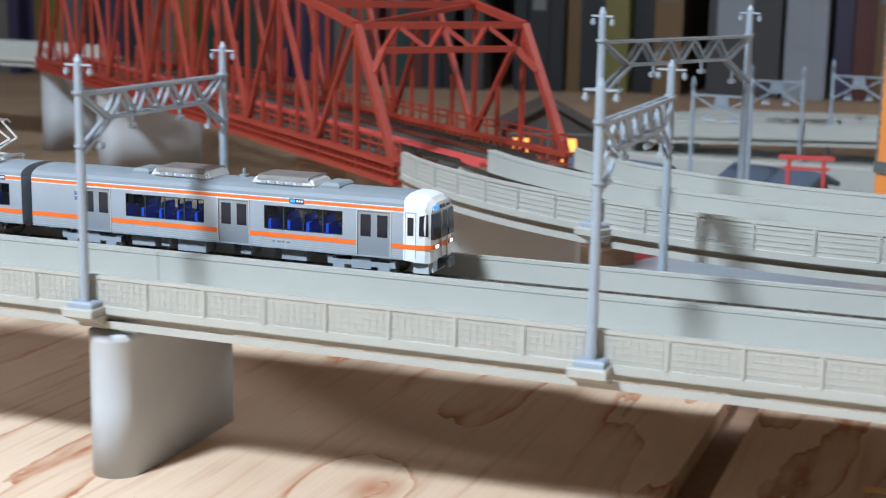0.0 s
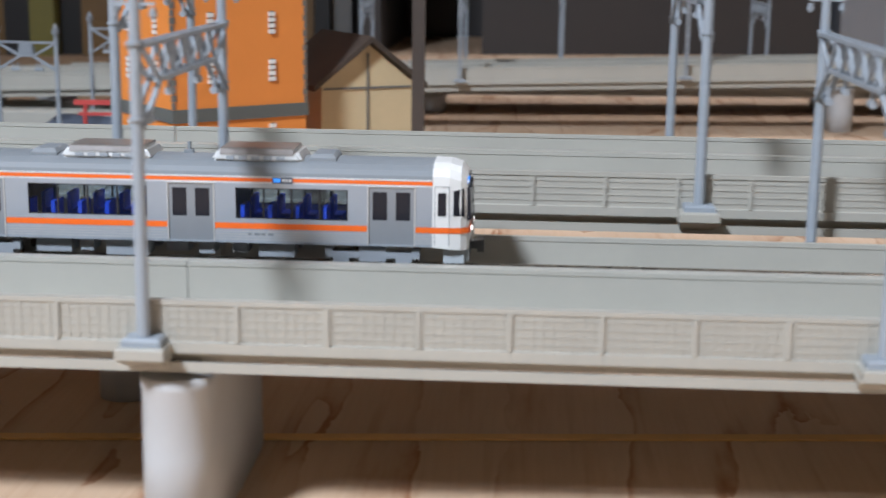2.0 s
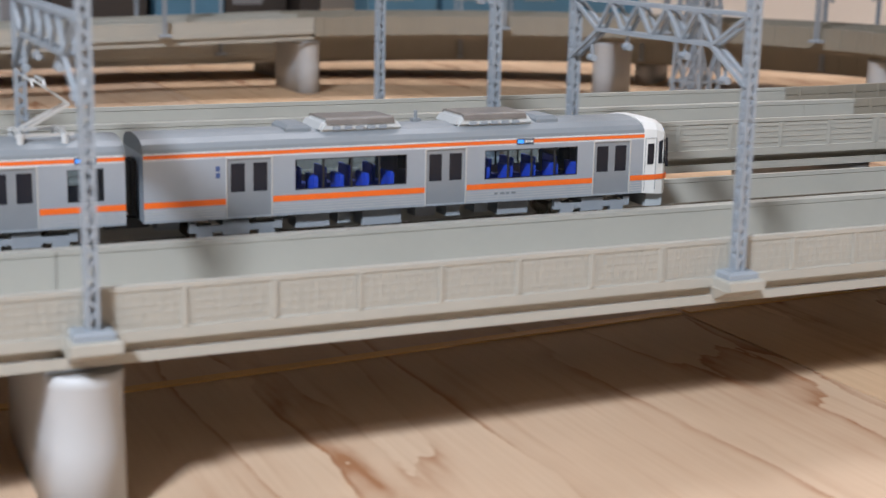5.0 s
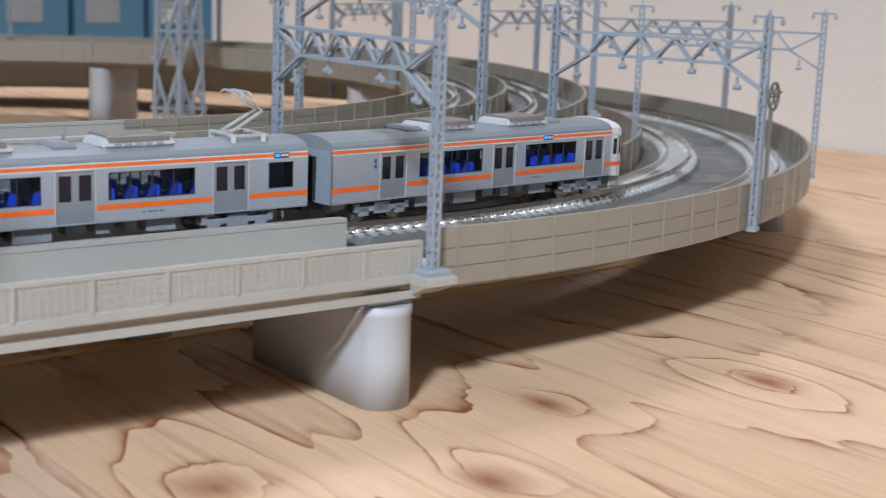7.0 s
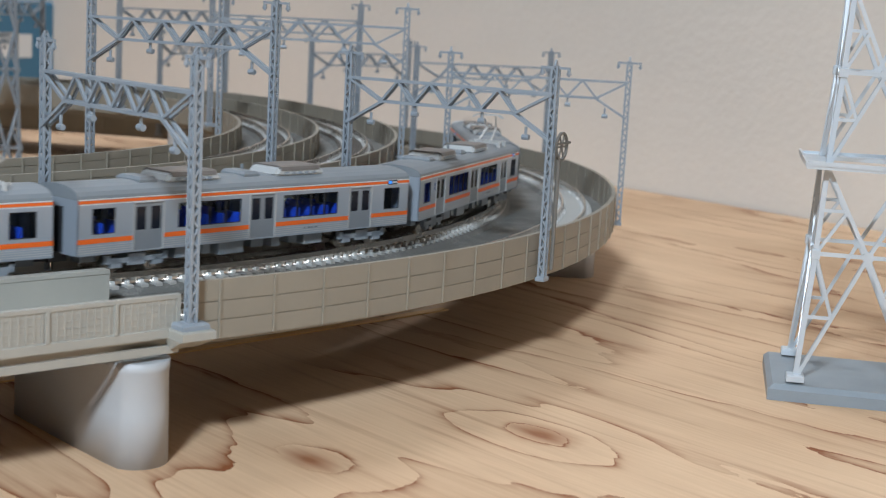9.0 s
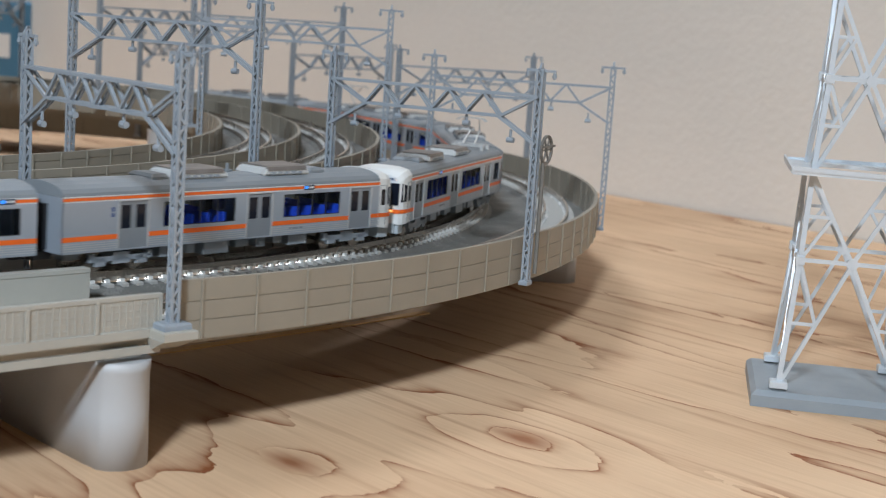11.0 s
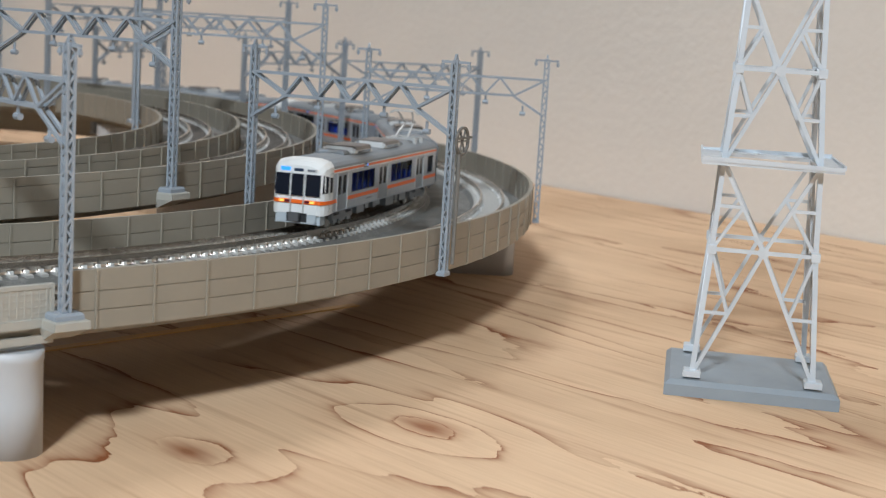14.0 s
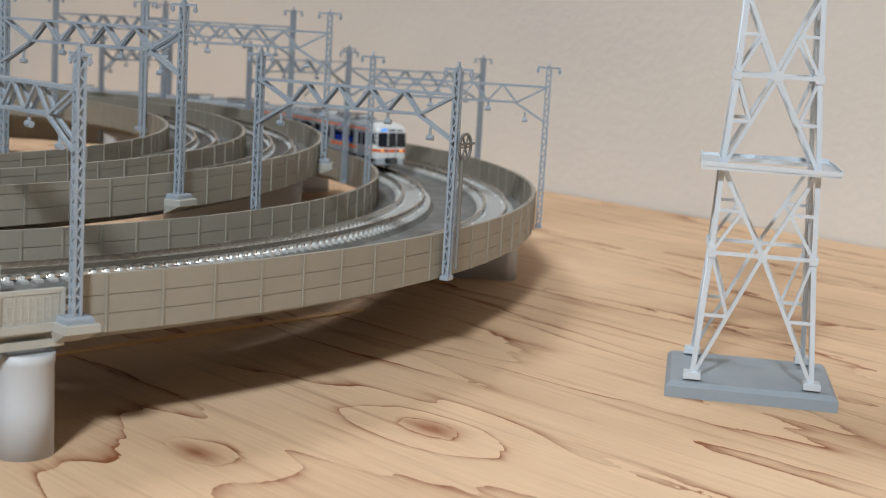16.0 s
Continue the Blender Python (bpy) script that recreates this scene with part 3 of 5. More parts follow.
def track(line, s0, s1, d, name="track", pc=False, drop=None):
    t = thing(name, "nine millimetre model track with steel rails", "track", group="tracks")
    sink = drop if drop else (lambda s: 0.0)

    def at(s):
        p, n = line.at(s)
        return p - Vector((0, 0, sink(s))), n

    k = max(1, round((s1 - s0) / 0.008))
    f = [at(s0 + (s1 - s0) * i / k) for i in range(k + 1)]
    for g in (-0.0048, 0.0048):
        bm = B()
        sweep(bm, [(d + g - 0.0006, 0.0350), (d + g + 0.0006, 0.0350), (d + g + 0.00022, 0.0356), (d + g + 0.0004, 0.0366), (d + g + 0.0004, RAIL_Z),
                   (d + g - 0.0004, RAIL_Z), (d + g - 0.0004, 0.0366), (d + g - 0.00022, 0.0356)], f)
        part("rail", bm, M["rail"], t)
    bm = B()
    sweep(bm, [(d - 0.0098, 0.0322), (d + 0.0098, 0.0322), (d + 0.0078, 0.0342), (d - 0.0078, 0.0342)], f)
    part("ballast_bed", bm, M["deck"], t)
    bm = B()
    n = int((s1 - s0) / 0.0052)
    for i in range(n):
        s = s0 + (i + 0.5) * 0.0052
        if pc and 0.79 < s < 1.45:
            ob = rib_at("sleeper", SLEEPER[round(d, 4)], line, s, t)
            ob.matrix_basis = Matrix.Translation((0, 0, -sink(s))) @ ob.matrix_basis
            continue
        sweep(bm, [(d - 0.0080, 0.0340), (d + 0.0080, 0.0340), (d + 0.0080, 0.0351), (d - 0.0080, 0.0351)], [at(s - 0.0011), at(s + 0.0011)])
    tagged(part("sleeper_run", bm, M["pc_tie"] if pc else M["tie"], t), kind="stuff")
    bm = B()
    for i in range(n):
        s = s0 + (i + 0.5) * 0.0052
        for g in (-0.0048, 0.0048):
            for e in (-0.0011, 0.0011):
                sweep(bm, [(d + g + e - 0.0006, 0.0350), (d + g + e + 0.0006, 0.0350), (d + g + e + 0.0005, 0.0360), (d + g + e - 0.0005, 0.0360)],
                      [at(s - 0.0007), at(s + 0.0007)])
    tagged(part("rail_clip", bm, M["clip"], t), kind="stuff")
    return t


for i in range(-3, 2):
    viaduct_straight("viaduct_unit", LINE_A, 0.28 * i + 0.0001, 0.28 * i + 0.2799, "grey beige elevated viaduct unit with panel parapet")
viaduct_straight("viaduct_unit", LINE_A, 0.5601, 0.8385, "grey beige elevated viaduct unit ending at the curve")
for i in range(4):
    a0, a1 = LINE_A.xa - 0.0035 + i * (END_A - LINE_A.xa + 0.0035) / 4, LINE_A.xa - 0.0035 + (i + 1) * (END_A - LINE_A.xa + 0.0035) / 4
    viaduct_curve("curved_viaduct", LINE_A, a0 + 0.0002, a1 - 0.0002, "wide curved double-track viaduct with ribbed parapets", ((0.0022, 0.0036), (0.0727, 0.0740)), 0.0450, 0.0171)
for i in range(3):
    viaduct_straight("far_viaduct", LINE_A, END_A + 0.28 * i + 0.0005, END_A + 0.28 * i + 0.2795, "distant grey beige viaduct along the back of the table")
LOW = lambda s: 0.0017 * max(0.0, min(1.0, (0.93 - s) / 0.12))  # the outer track lies lower on the straight
for d in (TRACK_OUT, TRACK_IN):
    track(LINE_A, -0.84, END_A + 0.84, d, pc=True, drop=LOW if d == TRACK_OUT else None)
for i in range(2):
    viaduct_straight("raised_viaduct", LINE_B, 0.249 + 0.28 * i + 0.0001, 0.249 + 0.28 * i + 0.2799, "raised inner viaduct unit with panel parapet")
viaduct_straight("raised_viaduct", LINE_B, 0.8095 - 0.0005, 0.829, "short raised inner viaduct unit")
for i in range(4):
    w = (END_B - LINE_B.xa) / 4
    viaduct_curve("raised_curve", LINE_B, LINE_B.xa + i * w + 0.0002, LINE_B.xa + (i + 1) * w - 0.0002, "raised inner curved viaduct with three parapets",
                  ((0.0022, 0.0034), (0.0374, 0.0386), (0.0727, 0.0740)), 0.0423, 0.0171)
for i in range(3):
    viaduct_straight("far_viaduct", LINE_B, END_B + 0.28 * i + 0.0005, END_B + 0.28 * i + 0.2795, "distant grey beige viaduct along the back of the table")
for d in (0.0205, 0.0555):
    track(LINE_B, 0.249, END_B + 0.84, d, drop=lambda s: 0.0017 * max(0.0, min(1.0, (LINE_B.xa + 0.05 - s) / 0.12)))


# ---- piers ----
def pier(x, y, turn, z0, z1, depth=0.062, label="smooth grey oval viaduct pier", mat="pier"):
    """An oval pier with a flared crown, long axis across the track."""
    p = thing("viaduct_pier", label, "pier", group="viaduct piers", at=pose(x, y, z0, 0, 0, turn))
    h = z1 - z0
    bm = B()
    rings = []
    for z, k in ((0, 1.0), (h * 0.5, 0.985), (h - 0.003, 0.97), (h - 0.0025, 1.0), (h, 1.0)):
        ring = []
        for i in range(32):
            a = i * math.tau / 32
            cx, cy = math.cos(a), math.sin(a)
            ring.append(bm.verts.new((0.0076 * k * cx, (depth / 2 - 0.0076) * (1 if cy > 0 else -1) * min(1, abs(cy) * 4) + 0.0076 * k * cy, z)))
        rings.append(ring)
    for a, b in zip(rings, rings[1:]):
        for i in range(32):
            bm.faces.new((a[i], a[(i + 1) % 32], b[(i + 1) % 32], b[i])).smooth = True
    bm.faces.new(rings[0][::-1])
    bm.faces.new(rings[-1])
    part("shaft", bm, M[mat], p, smooth=False)
    for e in (-1, 1):
        bm = B()
        box(bm, -0.005, 0.005, e * (depth / 2 - 0.012) - 0.006, e * (depth / 2 - 0.012) + 0.006, h, h + 0.0022)
        part("bearing_block", bm, M["concrete"], p)
    return p


for k in range(-3, 4):
    x = 0.28 * k
    pier(x + {0: 0.0040, 1: 0.0045, 2: -0.0004, 3: -0.0090}.get(k, 0.0022), 0.0330, 0, ground(x), 0.0262, 0.0640)
for x in (0.249, 0.529, 0.809):
    pier(x, 0.119, 0, ground(x), 0.040, 0.060)
for line, n, zt in ((LINE_A, 4, 0.0262), (LINE_B, 4, 0.0400)):
    for i in range(1, n + 1):
        s = line.xa + math.pi * line.r * i / n
        p, nrm = line.at(s, 0.038)
        pier(p.x, p.y, math.degrees(math.atan2(nrm.y, nrm.x)) - 90, 0, p.z + 0.0262, 0.060)
for line, end in ((LINE_A, END_A), (LINE_B, END_B)):
    for i in range(1, 4):
        p, nrm = line.at(end + 0.28 * i, 0.038)
        pier(p.x, p.y, 180, ground(p.x), p.z + 0.0262, 0.060)


# ---- catenary portals ----
def lattice_pole(bm, x, y, z0, z1, w=0.0018):
    for i in (-1, 1):
        for j in (-1, 1):
            bar(bm, (x + i * w / 2, y + j * w / 2, z0), (x + i * w / 2, y + j * w / 2, z1), 0.0007)
    n = max(4, int((z1 - z0) / 0.0024))
    for k in range(n):
        za, zb = z0 + (z1 - z0) * k / n, z0 + (z1 - z0) * (k + 1) / n
        s = 1 if k % 2 else -1
        for e in (-1, 1):
            bar(bm, (x - s * w / 2, y + e * w / 2, za), (x + s * w / 2, y + e * w / 2, zb), 0.00055)
            bar(bm, (x + e * w / 2, y - s * w / 2, za), (x + e * w / 2, y + s * w / 2, zb), 0.00055)
    box(bm, x - w / 2, x + w / 2, y - w / 2, y + w / 2, z1 - 0.0005, z1 + 0.0003)
    bm_top = [(x - w / 2, y, z1), (x + w / 2, y, z1), (x, y, z1 + 0.002)]
    bar(bm, bm_top[0], bm_top[2], 0.0007)
    bar(bm, bm_top[1], bm_top[2], 0.0007)


def insulator(bm, x, y, z):
    rod(bm, (x, y, z), (x, y, z + 0.0005), 0.0004, 6)
    rod(bm, (x, y, z + 0.0005), (x, y, z + 0.0013), 0.0008, 6)
    rod(bm, (x, y, z + 0.0013), (x, y, z + 0.0021), 0.0006, 6)


def portal(width, z_foot, z_top, label, group, foot_far=None, solid=False, foot=0.0038):
    """Two lattice poles, a truss beam with knee braces, cross arms and hanging insulators. Near pole at the origin, the far one at +y."""
    g = thing("catenary_portal", label, "catenary pole", group)
    beam = z_top - 0.0087
    for y, zf in ((0, z_foot), (width, z_foot if foot_far is None else foot_far)):
        bm = B()
        if solid:
            rod(bm, (0, y, zf), (0, y, z_top - 0.022), 0.00135, 12, 0.0012)
            rod(bm, (0, y, z_top - 0.022), (0, y, z_top - 0.0225), 0.0016, 12)
            rod(bm, (0, y, z_top - 0.022), (0, y, z_top), 0.00125, 12, 0.0011)
            rod(bm, (0, y, z_top), (0, y, z_top + 0.0018), 0.0011, 12, 0.0003)
            rod(bm, (0, y, z_top - 0.0085), (0, y, z_top - 0.0078), 0.0017, 12)
        else:
            lattice_pole(bm, 0, y, zf, z_top)
        part("pole", bm, M["pole"], g)
        bm = B()
        chamfer_box(bm, -foot, foot, y - foot * 0.72, y + foot * 0.72, zf - 0.0004, zf + 0.0012, 0.0005)
        part("foot", bm, M["pole"], g)
        bm = B()
        if solid:
            bar(bm, (-0.004, y, z_top - 0.001), (0.004, y, z_top - 0.001), 0.0006)
            for x in (-0.0036, 0.0036):
                insulator(bm, x, y, z_top - 0.0038)
        else:
            bar(bm, (0, y - 0.0050, z_top - 0.0004), (0, y + 0.0050, z_top - 0.0004), 0.0008)
            for e in (-0.0046, 0.0046):
                insulator(bm, 0, y + e, z_top - 0.0030)
        part("cross_arm", bm, M["pole"], g)
    bm = B()
    depth = 0.0072
    for x in (-0.0011, 0.0011):
        bar(bm, (x, 0, beam), (x, width, beam), 0.0009)
        bar(bm, (x, 0.013, beam - depth), (x, width - 0.013, beam - depth), 0.0009)
        bar(bm, (x, 0.0, beam - depth - 0.008), (x, 0.0135, beam - depth), 0.0009)
        bar(bm, (x, width, beam - depth - 0.008), (x, width - 0.0135, beam - depth), 0.0009)
        bar(bm, (x, 0.0, beam), (x, 0.013, beam - depth), 0.0008)
        bar(bm, (x, width, beam), (x, width - 0.013, beam - depth), 0.0008)
        n = 8
        for i in range(n):
            ya, yb = 0.013 + (width - 0.026) * i / n, 0.013 + (width - 0.026) * (i + 1) / n
            za, zb = (beam - depth, beam) if i % 2 == 0 else (beam, beam - depth)
            bar(bm, (x, ya, za), (x, yb, zb), 0.0008)
    for i in range(9):
        y = 0.013 + (width - 0.026) * i / 8
        bar(bm, (-0.0011, y, beam if i % 2 else beam - depth), (0.0011, y, beam if i % 2 else beam - depth), 0.0007)
    part("truss_beam", bm, M["pole"], g)
    for y in (0.009, width * 0.33, width * 0.66, width - 0.009):
        z = beam - depth if 0.013 < y < width - 0.013 else beam - depth - 0.004
        bm = B()
        rod(bm, (0, y, z - 0.0028), (0, y, z), 0.0005, 6)
        rod(bm, (0, y - 0.0012, z - 0.0034), (0, y + 0.0012, z - 0.0034), 0.0009, 8)
        part("insulator", bm, M["pole"], g)
    return g


def pad(line, s, d):
    p, n = line.at(s, d)
    pd = thing("pole_bracket", "beige bracket carrying a catenary pole", "bracket", group="pole brackets",
               at=pose(p.x, p.y, p.z, 0, 0, math.degrees(math.atan2(n.y, n.x)) - 90))
    e = 1 if d < 0.03 else -1
    bm = B()
    chamfer_box(bm, -0.0047, 0.0047, min(-0.0042 * e, 0.003 * e), max(-0.0042 * e, 0.003 * e), 0.0318, 0.0340, 0.0003)
    part("plate", bm, M["concrete"], pd)
    bm = B()
    vs = [bm.verts.new(q) for q in ((-0.005, -0.004 * e, 0.0318), (0.005, -0.004 * e, 0.0318), (0.005, 0.003 * e, 0.0318), (-0.005, 0.003 * e, 0.0318),
                                    (-0.004, 0.003 * e, 0.0285), (0.004, 0.003 * e, 0.0285))]
    for q in ((0, 1, 2, 3), (0, 4, 5, 1), (3, 2, 5, 4), (0, 3, 4), (1, 5, 2)):
        bm.faces.new([vs[i] for i in q])
    part("gusset", bm, M["concrete"], pd)


def place(line, s):
    p, n = line.at(s, 0.0)
    return pose(p.x, p.y, p.z, 0, 0, math.degrees(math.atan2(n.y, n.x)) - 90)


PORTAL_A = portal(0.0756, 0.0344, 0.0995, "smooth grey catenary portal beside the viaduct", "catenary portals", solid=True)
PORTAL_A.matrix_basis = place(LINE_A, 0.0)
S_A = [0.14 * k for k in (-2, -1, 1, 2, 3, 4, 5, 6)]
C_A = [LINE_A.xa + LINE_A.r * radians(a) for a in (20.9, 42.8, 66.7, 89, 112, 135, 158)]
LATTICE_A = portal(0.0756, 0.0344, 0.0995, "grey lattice catenary portal beside the viaduct", "catenary portals")
LATTICE_A.matrix_basis = place(LINE_A, 0.56)
for s in S_A:
    if abs(s - 0.56) > 0.01:
        copy_thing(PORTAL_A if s < 0.5 else LATTICE_A, place(LINE_A, s))
for s in [0.0] + S_A:
    pad(LINE_A, s, 0.0)
    pad(LINE_A, s, 0.0756)
CURVE_A = portal(0.0756, 0.0300, 0.0990, "grey lattice catenary portal on the curve", "catenary portals", foot=0.0021)
CURVE_A.matrix_basis = place(LINE_A, C_A[0])
for s in C_A[1:]:
    copy_thing(CURVE_A, place(LINE_A, s))
for i in range(5):
    copy_thing(PORTAL_A, place(LINE_A, END_A + 0.05 + 0.14 * i))
S_B = [0.2527, 0.3940, 0.5378, 0.6796]
C_B = [LINE_B.xa + LINE_B.r * radians(a) for a in (19, 46, 72, 98, 124, 150)]
PORTAL_B = portal(0.079, 0.0344, 0.0985, "smooth grey catenary portal on the raised viaduct", "catenary portals", solid=True)
LATTICE_B = portal(0.079, 0.0344, 0.0985, "grey lattice catenary portal on the raised viaduct", "catenary portals")
LATTICE_B.matrix_basis = place(LINE_B, S_B[3])
PORTAL_B.matrix_basis = place(LINE_B, S_B[0])
for s in S_B[1:3]:
    copy_thing(PORTAL_B, place(LINE_B, s))
for s in C_B + [END_B + 0.1, END_B + 0.24, END_B + 0.38, END_B + 0.52]:
    copy_thing(LATTICE_B, place(LINE_B, s))
for s in S_B + C_B[:3]:
    pad(LINE_B, s, 0.0)

# ---- the train ----
CAR_L, HALF = 0.1310, 0.00975
SILL, EAVE = 0.0064, 0.0212


def rect_ring(bm, x0, x1, z0, z1, y, w, t):
    """A flat rectangular frame in the plane y, w wide and t thick."""
    box(bm, x0, x1, y, y + t, z0, z0 + w)
    box(bm, x0, x1, y, y + t, z1 - w, z1)
    box(bm, x0, x0 + w, y, y + t, z0 + w, z1 - w)
    box(bm, x1 - w, x1, y, y + t, z0 + w, z1 - w)


def train_car(kind):
    """kind: 'lead' (cab at the front), 'middle', 'motor' (middle with a pantograph), 'tail' (cab at the back). x runs forward, origin at the middle on rail level."""
    car = thing("train_car", {"lead": "stainless steel commuter train car with white cab and orange stripes",
                              "middle": "stainless steel middle train car with orange stripes",
                              "motor": "stainless steel train car with raised pantograph and orange stripes",
                              "tail": "stainless steel rear cab car with pantograph and orange stripes"}[kind], "train", group="train cars")
    h = CAR_L / 2
    doors, wins, cab = [], [], 0
    if kind in ("lead", "tail"):
        doors, wins, cab = [0.0232, 0.0703, 0.1148], [(0.0337, 0.0605), (0.0803, 0.1052)], 0.1238
        if kind == "tail":
            wins.append((0.0045, 0.0120))
    else:
        doors, wins = [0.0232, 0.0655, 0.1078], [(0.0335, 0.0570), (0.0740, 0.0975), (0.0045, 0.0120), (0.1190, 0.1265)]
    flip = -1 if kind == "tail" else 1
    X = lambda x: (x - h) * flip
    end = cab or CAR_L

    def xb(bm, x0, x1, y0, y1, z0, z1):
        box(bm, min(X(x0), X(x1)), max(X(x0), X(x1)), y0, y1, z0, z1)

    cuts = sorted([(d - 0.0051, d + 0.0051, "door") for d in doors] + [(a, b, "win") for a, b in wins])
    for side in (-1, 1):
        y0, y1 = sorted((side * HALF, side * (HALF - 0.0005)))
        bm = B()
        xs = sorted({X(v) for a, b, _ in cuts for v in (a, b)} | {X(0.0), X(end)})
        zs = [SILL, 0.0068, 0.0119, 0.0188, 0.0197, EAVE]
        holes = [(min(X(a), X(b)), max(X(a), X(b)), 0.0119 if what == "win" else 0.0068, 0.0188 if what == "win" else 0.0197) for a, b, what in cuts]
        pierced(bm, xs, zs, lambda x, z: not any(p < x < q and u < z < w for p, q, u, w in holes), y0, y1)
        part("side_wall", bm, M["steel"], car)
        bm = B()
        yo = side * (HALF + 0.00004)
        ya, yb = sorted((yo, side * (HALF - 0.0001)))
        x = 0.0
        for d in doors + [None]:
            e = d - 0.0053 if d else end
            xb(bm, x, e, ya, yb, 0.0096, 0.0109)
            x = d + 0.0053 if d else 0
        xb(bm, 0, end, ya, yb, 0.0202, 0.0210)
        part("stripe", bm, M["orange"], car, "bright orange stripe")
        for z in (0.01995, 0.02125):
            bm = B()
            xb(bm, 0, end, ya, yb, z - 0.0001, z + 0.00012)
            part("trim_line", bm, M["white"], car)
        bm = B()
        for k in range(4):
            z = 0.0071 + k * 0.0006
            x = 0.0
            for d in doors + [None]:
                e = d - 0.0055 if d else end
                xb(bm, x, e, ya, yb, z, z + 0.00018)
                x = d + 0.0055 if d else 0
        part("corrugation", bm, M["acunit"], car)
        for a, b in wins:
            bm = B()
            yy = side * (HALF - 0.0004)
            xb(bm, a, b, min(yy, yy + side * 0.0002), max(yy, yy + side * 0.0002), 0.0119, 0.0188)
            w = part("window", bm, M["glass"], car)
            w.visible_shadow = False
            bm = B()
            n = 4 if b - a > 0.02 else 1
            for i in range(n + 1):
                xx = a + (b - a) * i / n
                xb(bm, xx - 0.0002, xx + 0.0002, min(yy, yy + side * 0.0003), max(yy, yy + side * 0.0003), 0.0119, 0.0188)
            xb(bm, a, b, min(yy, yy + side * 0.0003), max(yy, yy + side * 0.0003), 0.0186, 0.0189)
            xb(bm, a, b, min(yy, yy + side * 0.0003), max(yy, yy + side * 0.0003), 0.0118, 0.0121)
            part("window_frame", bm, M["black"], w)
        for d in doors:
            bm = B()
            yd = side * (HALF - 0.0004)
            ya2, yb2 = sorted((yd, yd + side * 0.00025))
            lx = sorted(X(d + v) for v in (-0.00505, -0.00415, -0.00095, 0.0, 0.00095, 0.00415, 0.00505))
            mid = X(d)
            pierced(bm, lx, [0.0068, 0.0122, 0.0185, 0.0197], lambda x, z: not (0.0122 < z < 0.0185 and 0.00095 < abs(x - mid) < 0.00415), ya2, yb2)
            dr = part("door", bm, M["doorsteel"], car)
            bm = B()
            for c in (d - 0.00255, d + 0.00255):
                xb(bm, c - 0.0016, c + 0.0016, ya2, yb2 - 0.00005, 0.0122, 0.0185)
            part("door_glass", bm, M["darkglass"], dr)
            bm = B()
            yr = sorted((side * (HALF - 0.0001), side * (HALF + 0.00018)))
            for e in (-0.0053, 0.0050):
                xb(bm, d + e, d + e + 0.0003, yr[0], yr[1], 0.0066, 0.0198)
            xb(bm, d - 0.0053, d + 0.0053, yr[0], yr[1], 0.0196, 0.0199)
            part("door_frame", bm, M["acunit"], dr)
        bm = B()
        ys = sorted((side * HALF, side * (HALF + 0.0001)))
        sx = 0.0885 if cab else 0.1205
        xb(bm, sx, sx + 0.0046, ys[0], ys[1], 0.01985, 0.0213)
        sg = part("destination_sign", bm, M["signdark"], car)
        bm = B()
        yq = sorted((side * (HALF + 0.0001), side * (HALF + 0.00015)))
        xb(bm, sx + 0.0003, sx + 0.0018, yq[0], yq[1], 0.0202, 0.0210)
        part("sign_bar", bm, M["sign"], sg)
        bm = B()
        for j, (u, w) in enumerate(((0.0022, 0.0006), (0.0030, 0.0005), (0.0037, 0.0006))):
            xb(bm, sx + u, sx + u + w, yq[0], yq[1], 0.0203, 0.0209)
        part("sign_bar", bm, M["white"], sg)
        if kind in ("lead", "motor"):
            bm = B()
            for k in range(2):
                xb(bm, 0.0157, 0.0166, ys[0], ys[1], 0.0155 + k * 0.0015, 0.0166 + k * 0.0015)
            part("symbol_plate", bm, M["plateblue"], car, "small blue symbol plates")
        bm = B()
        for k, w in enumerate((0.0008, 0.0012, 0.0009, 0.0012)):
            xb(bm, 0.083 + k * 0.0015, 0.083 + k * 0.0015 + w, ys[0], ys[1], 0.0082, 0.0087)
        part("number_bar", bm, M["roofgrey"], car)
    # ends, floor and roof
    ends = ((0, 0.0005),) if cab else ((0, 0.0005), (CAR_L - 0.0005, CAR_L))
    for a, b in ends:
        bm = B()
        out = ((-HALF, SILL), (-0.003, SILL), (-0.003, 0.0185), (0.003, 0.0185), (0.003, SILL), (HALF, SILL), (HALF, EAVE), (-HALF, EAVE))
        r1, r2 = [[bm.verts.new((X(x), y, z)) for y, z in out] for x in (a, b)]
        bm.faces.new(r1)
        bm.faces.new(r2[::-1])
        for k in range(8):
            bm.faces.new((r1[k], r2[k], r2[(k + 1) % 8], r1[(k + 1) % 8]))
        part("end_wall", bm, M["steel"], car)
    for a, b in ends:
        bm = B()
        c = a - 0.0012 if a == 0 else b
        xb(bm, c, c + 0.0012, -0.0034, 0.0034, 0.0070, 0.0190)
        part("gangway", bm, M["black"], car)
    bm = B()
    xb(bm, 0.0005, end, -HALF + 0.0005, HALF - 0.0005, SILL, 0.0075)
    part("floor_pan", bm, M["inside"], car)
    bm = B()
    n = int((end - 0.012) / 0.0061)
    for i in range(n):
        x = 0.008 + i * 0.0061
        if any(abs(x + 0.001 - d) < 0.0072 for d in doors):
            continue
        for s in (-1, 1):
            y0, y1 = sorted((s * 0.0026, s * 0.0088))
            xb(bm, x, x + 0.0030, y0, y1, 0.0075, 0.0108)
            xb(bm, x, x + 0.0009, y0, y1, 0.0108, 0.0146)
    part("seats", bm, M["seat"], car, "rows of blue seats")
    bm = B()
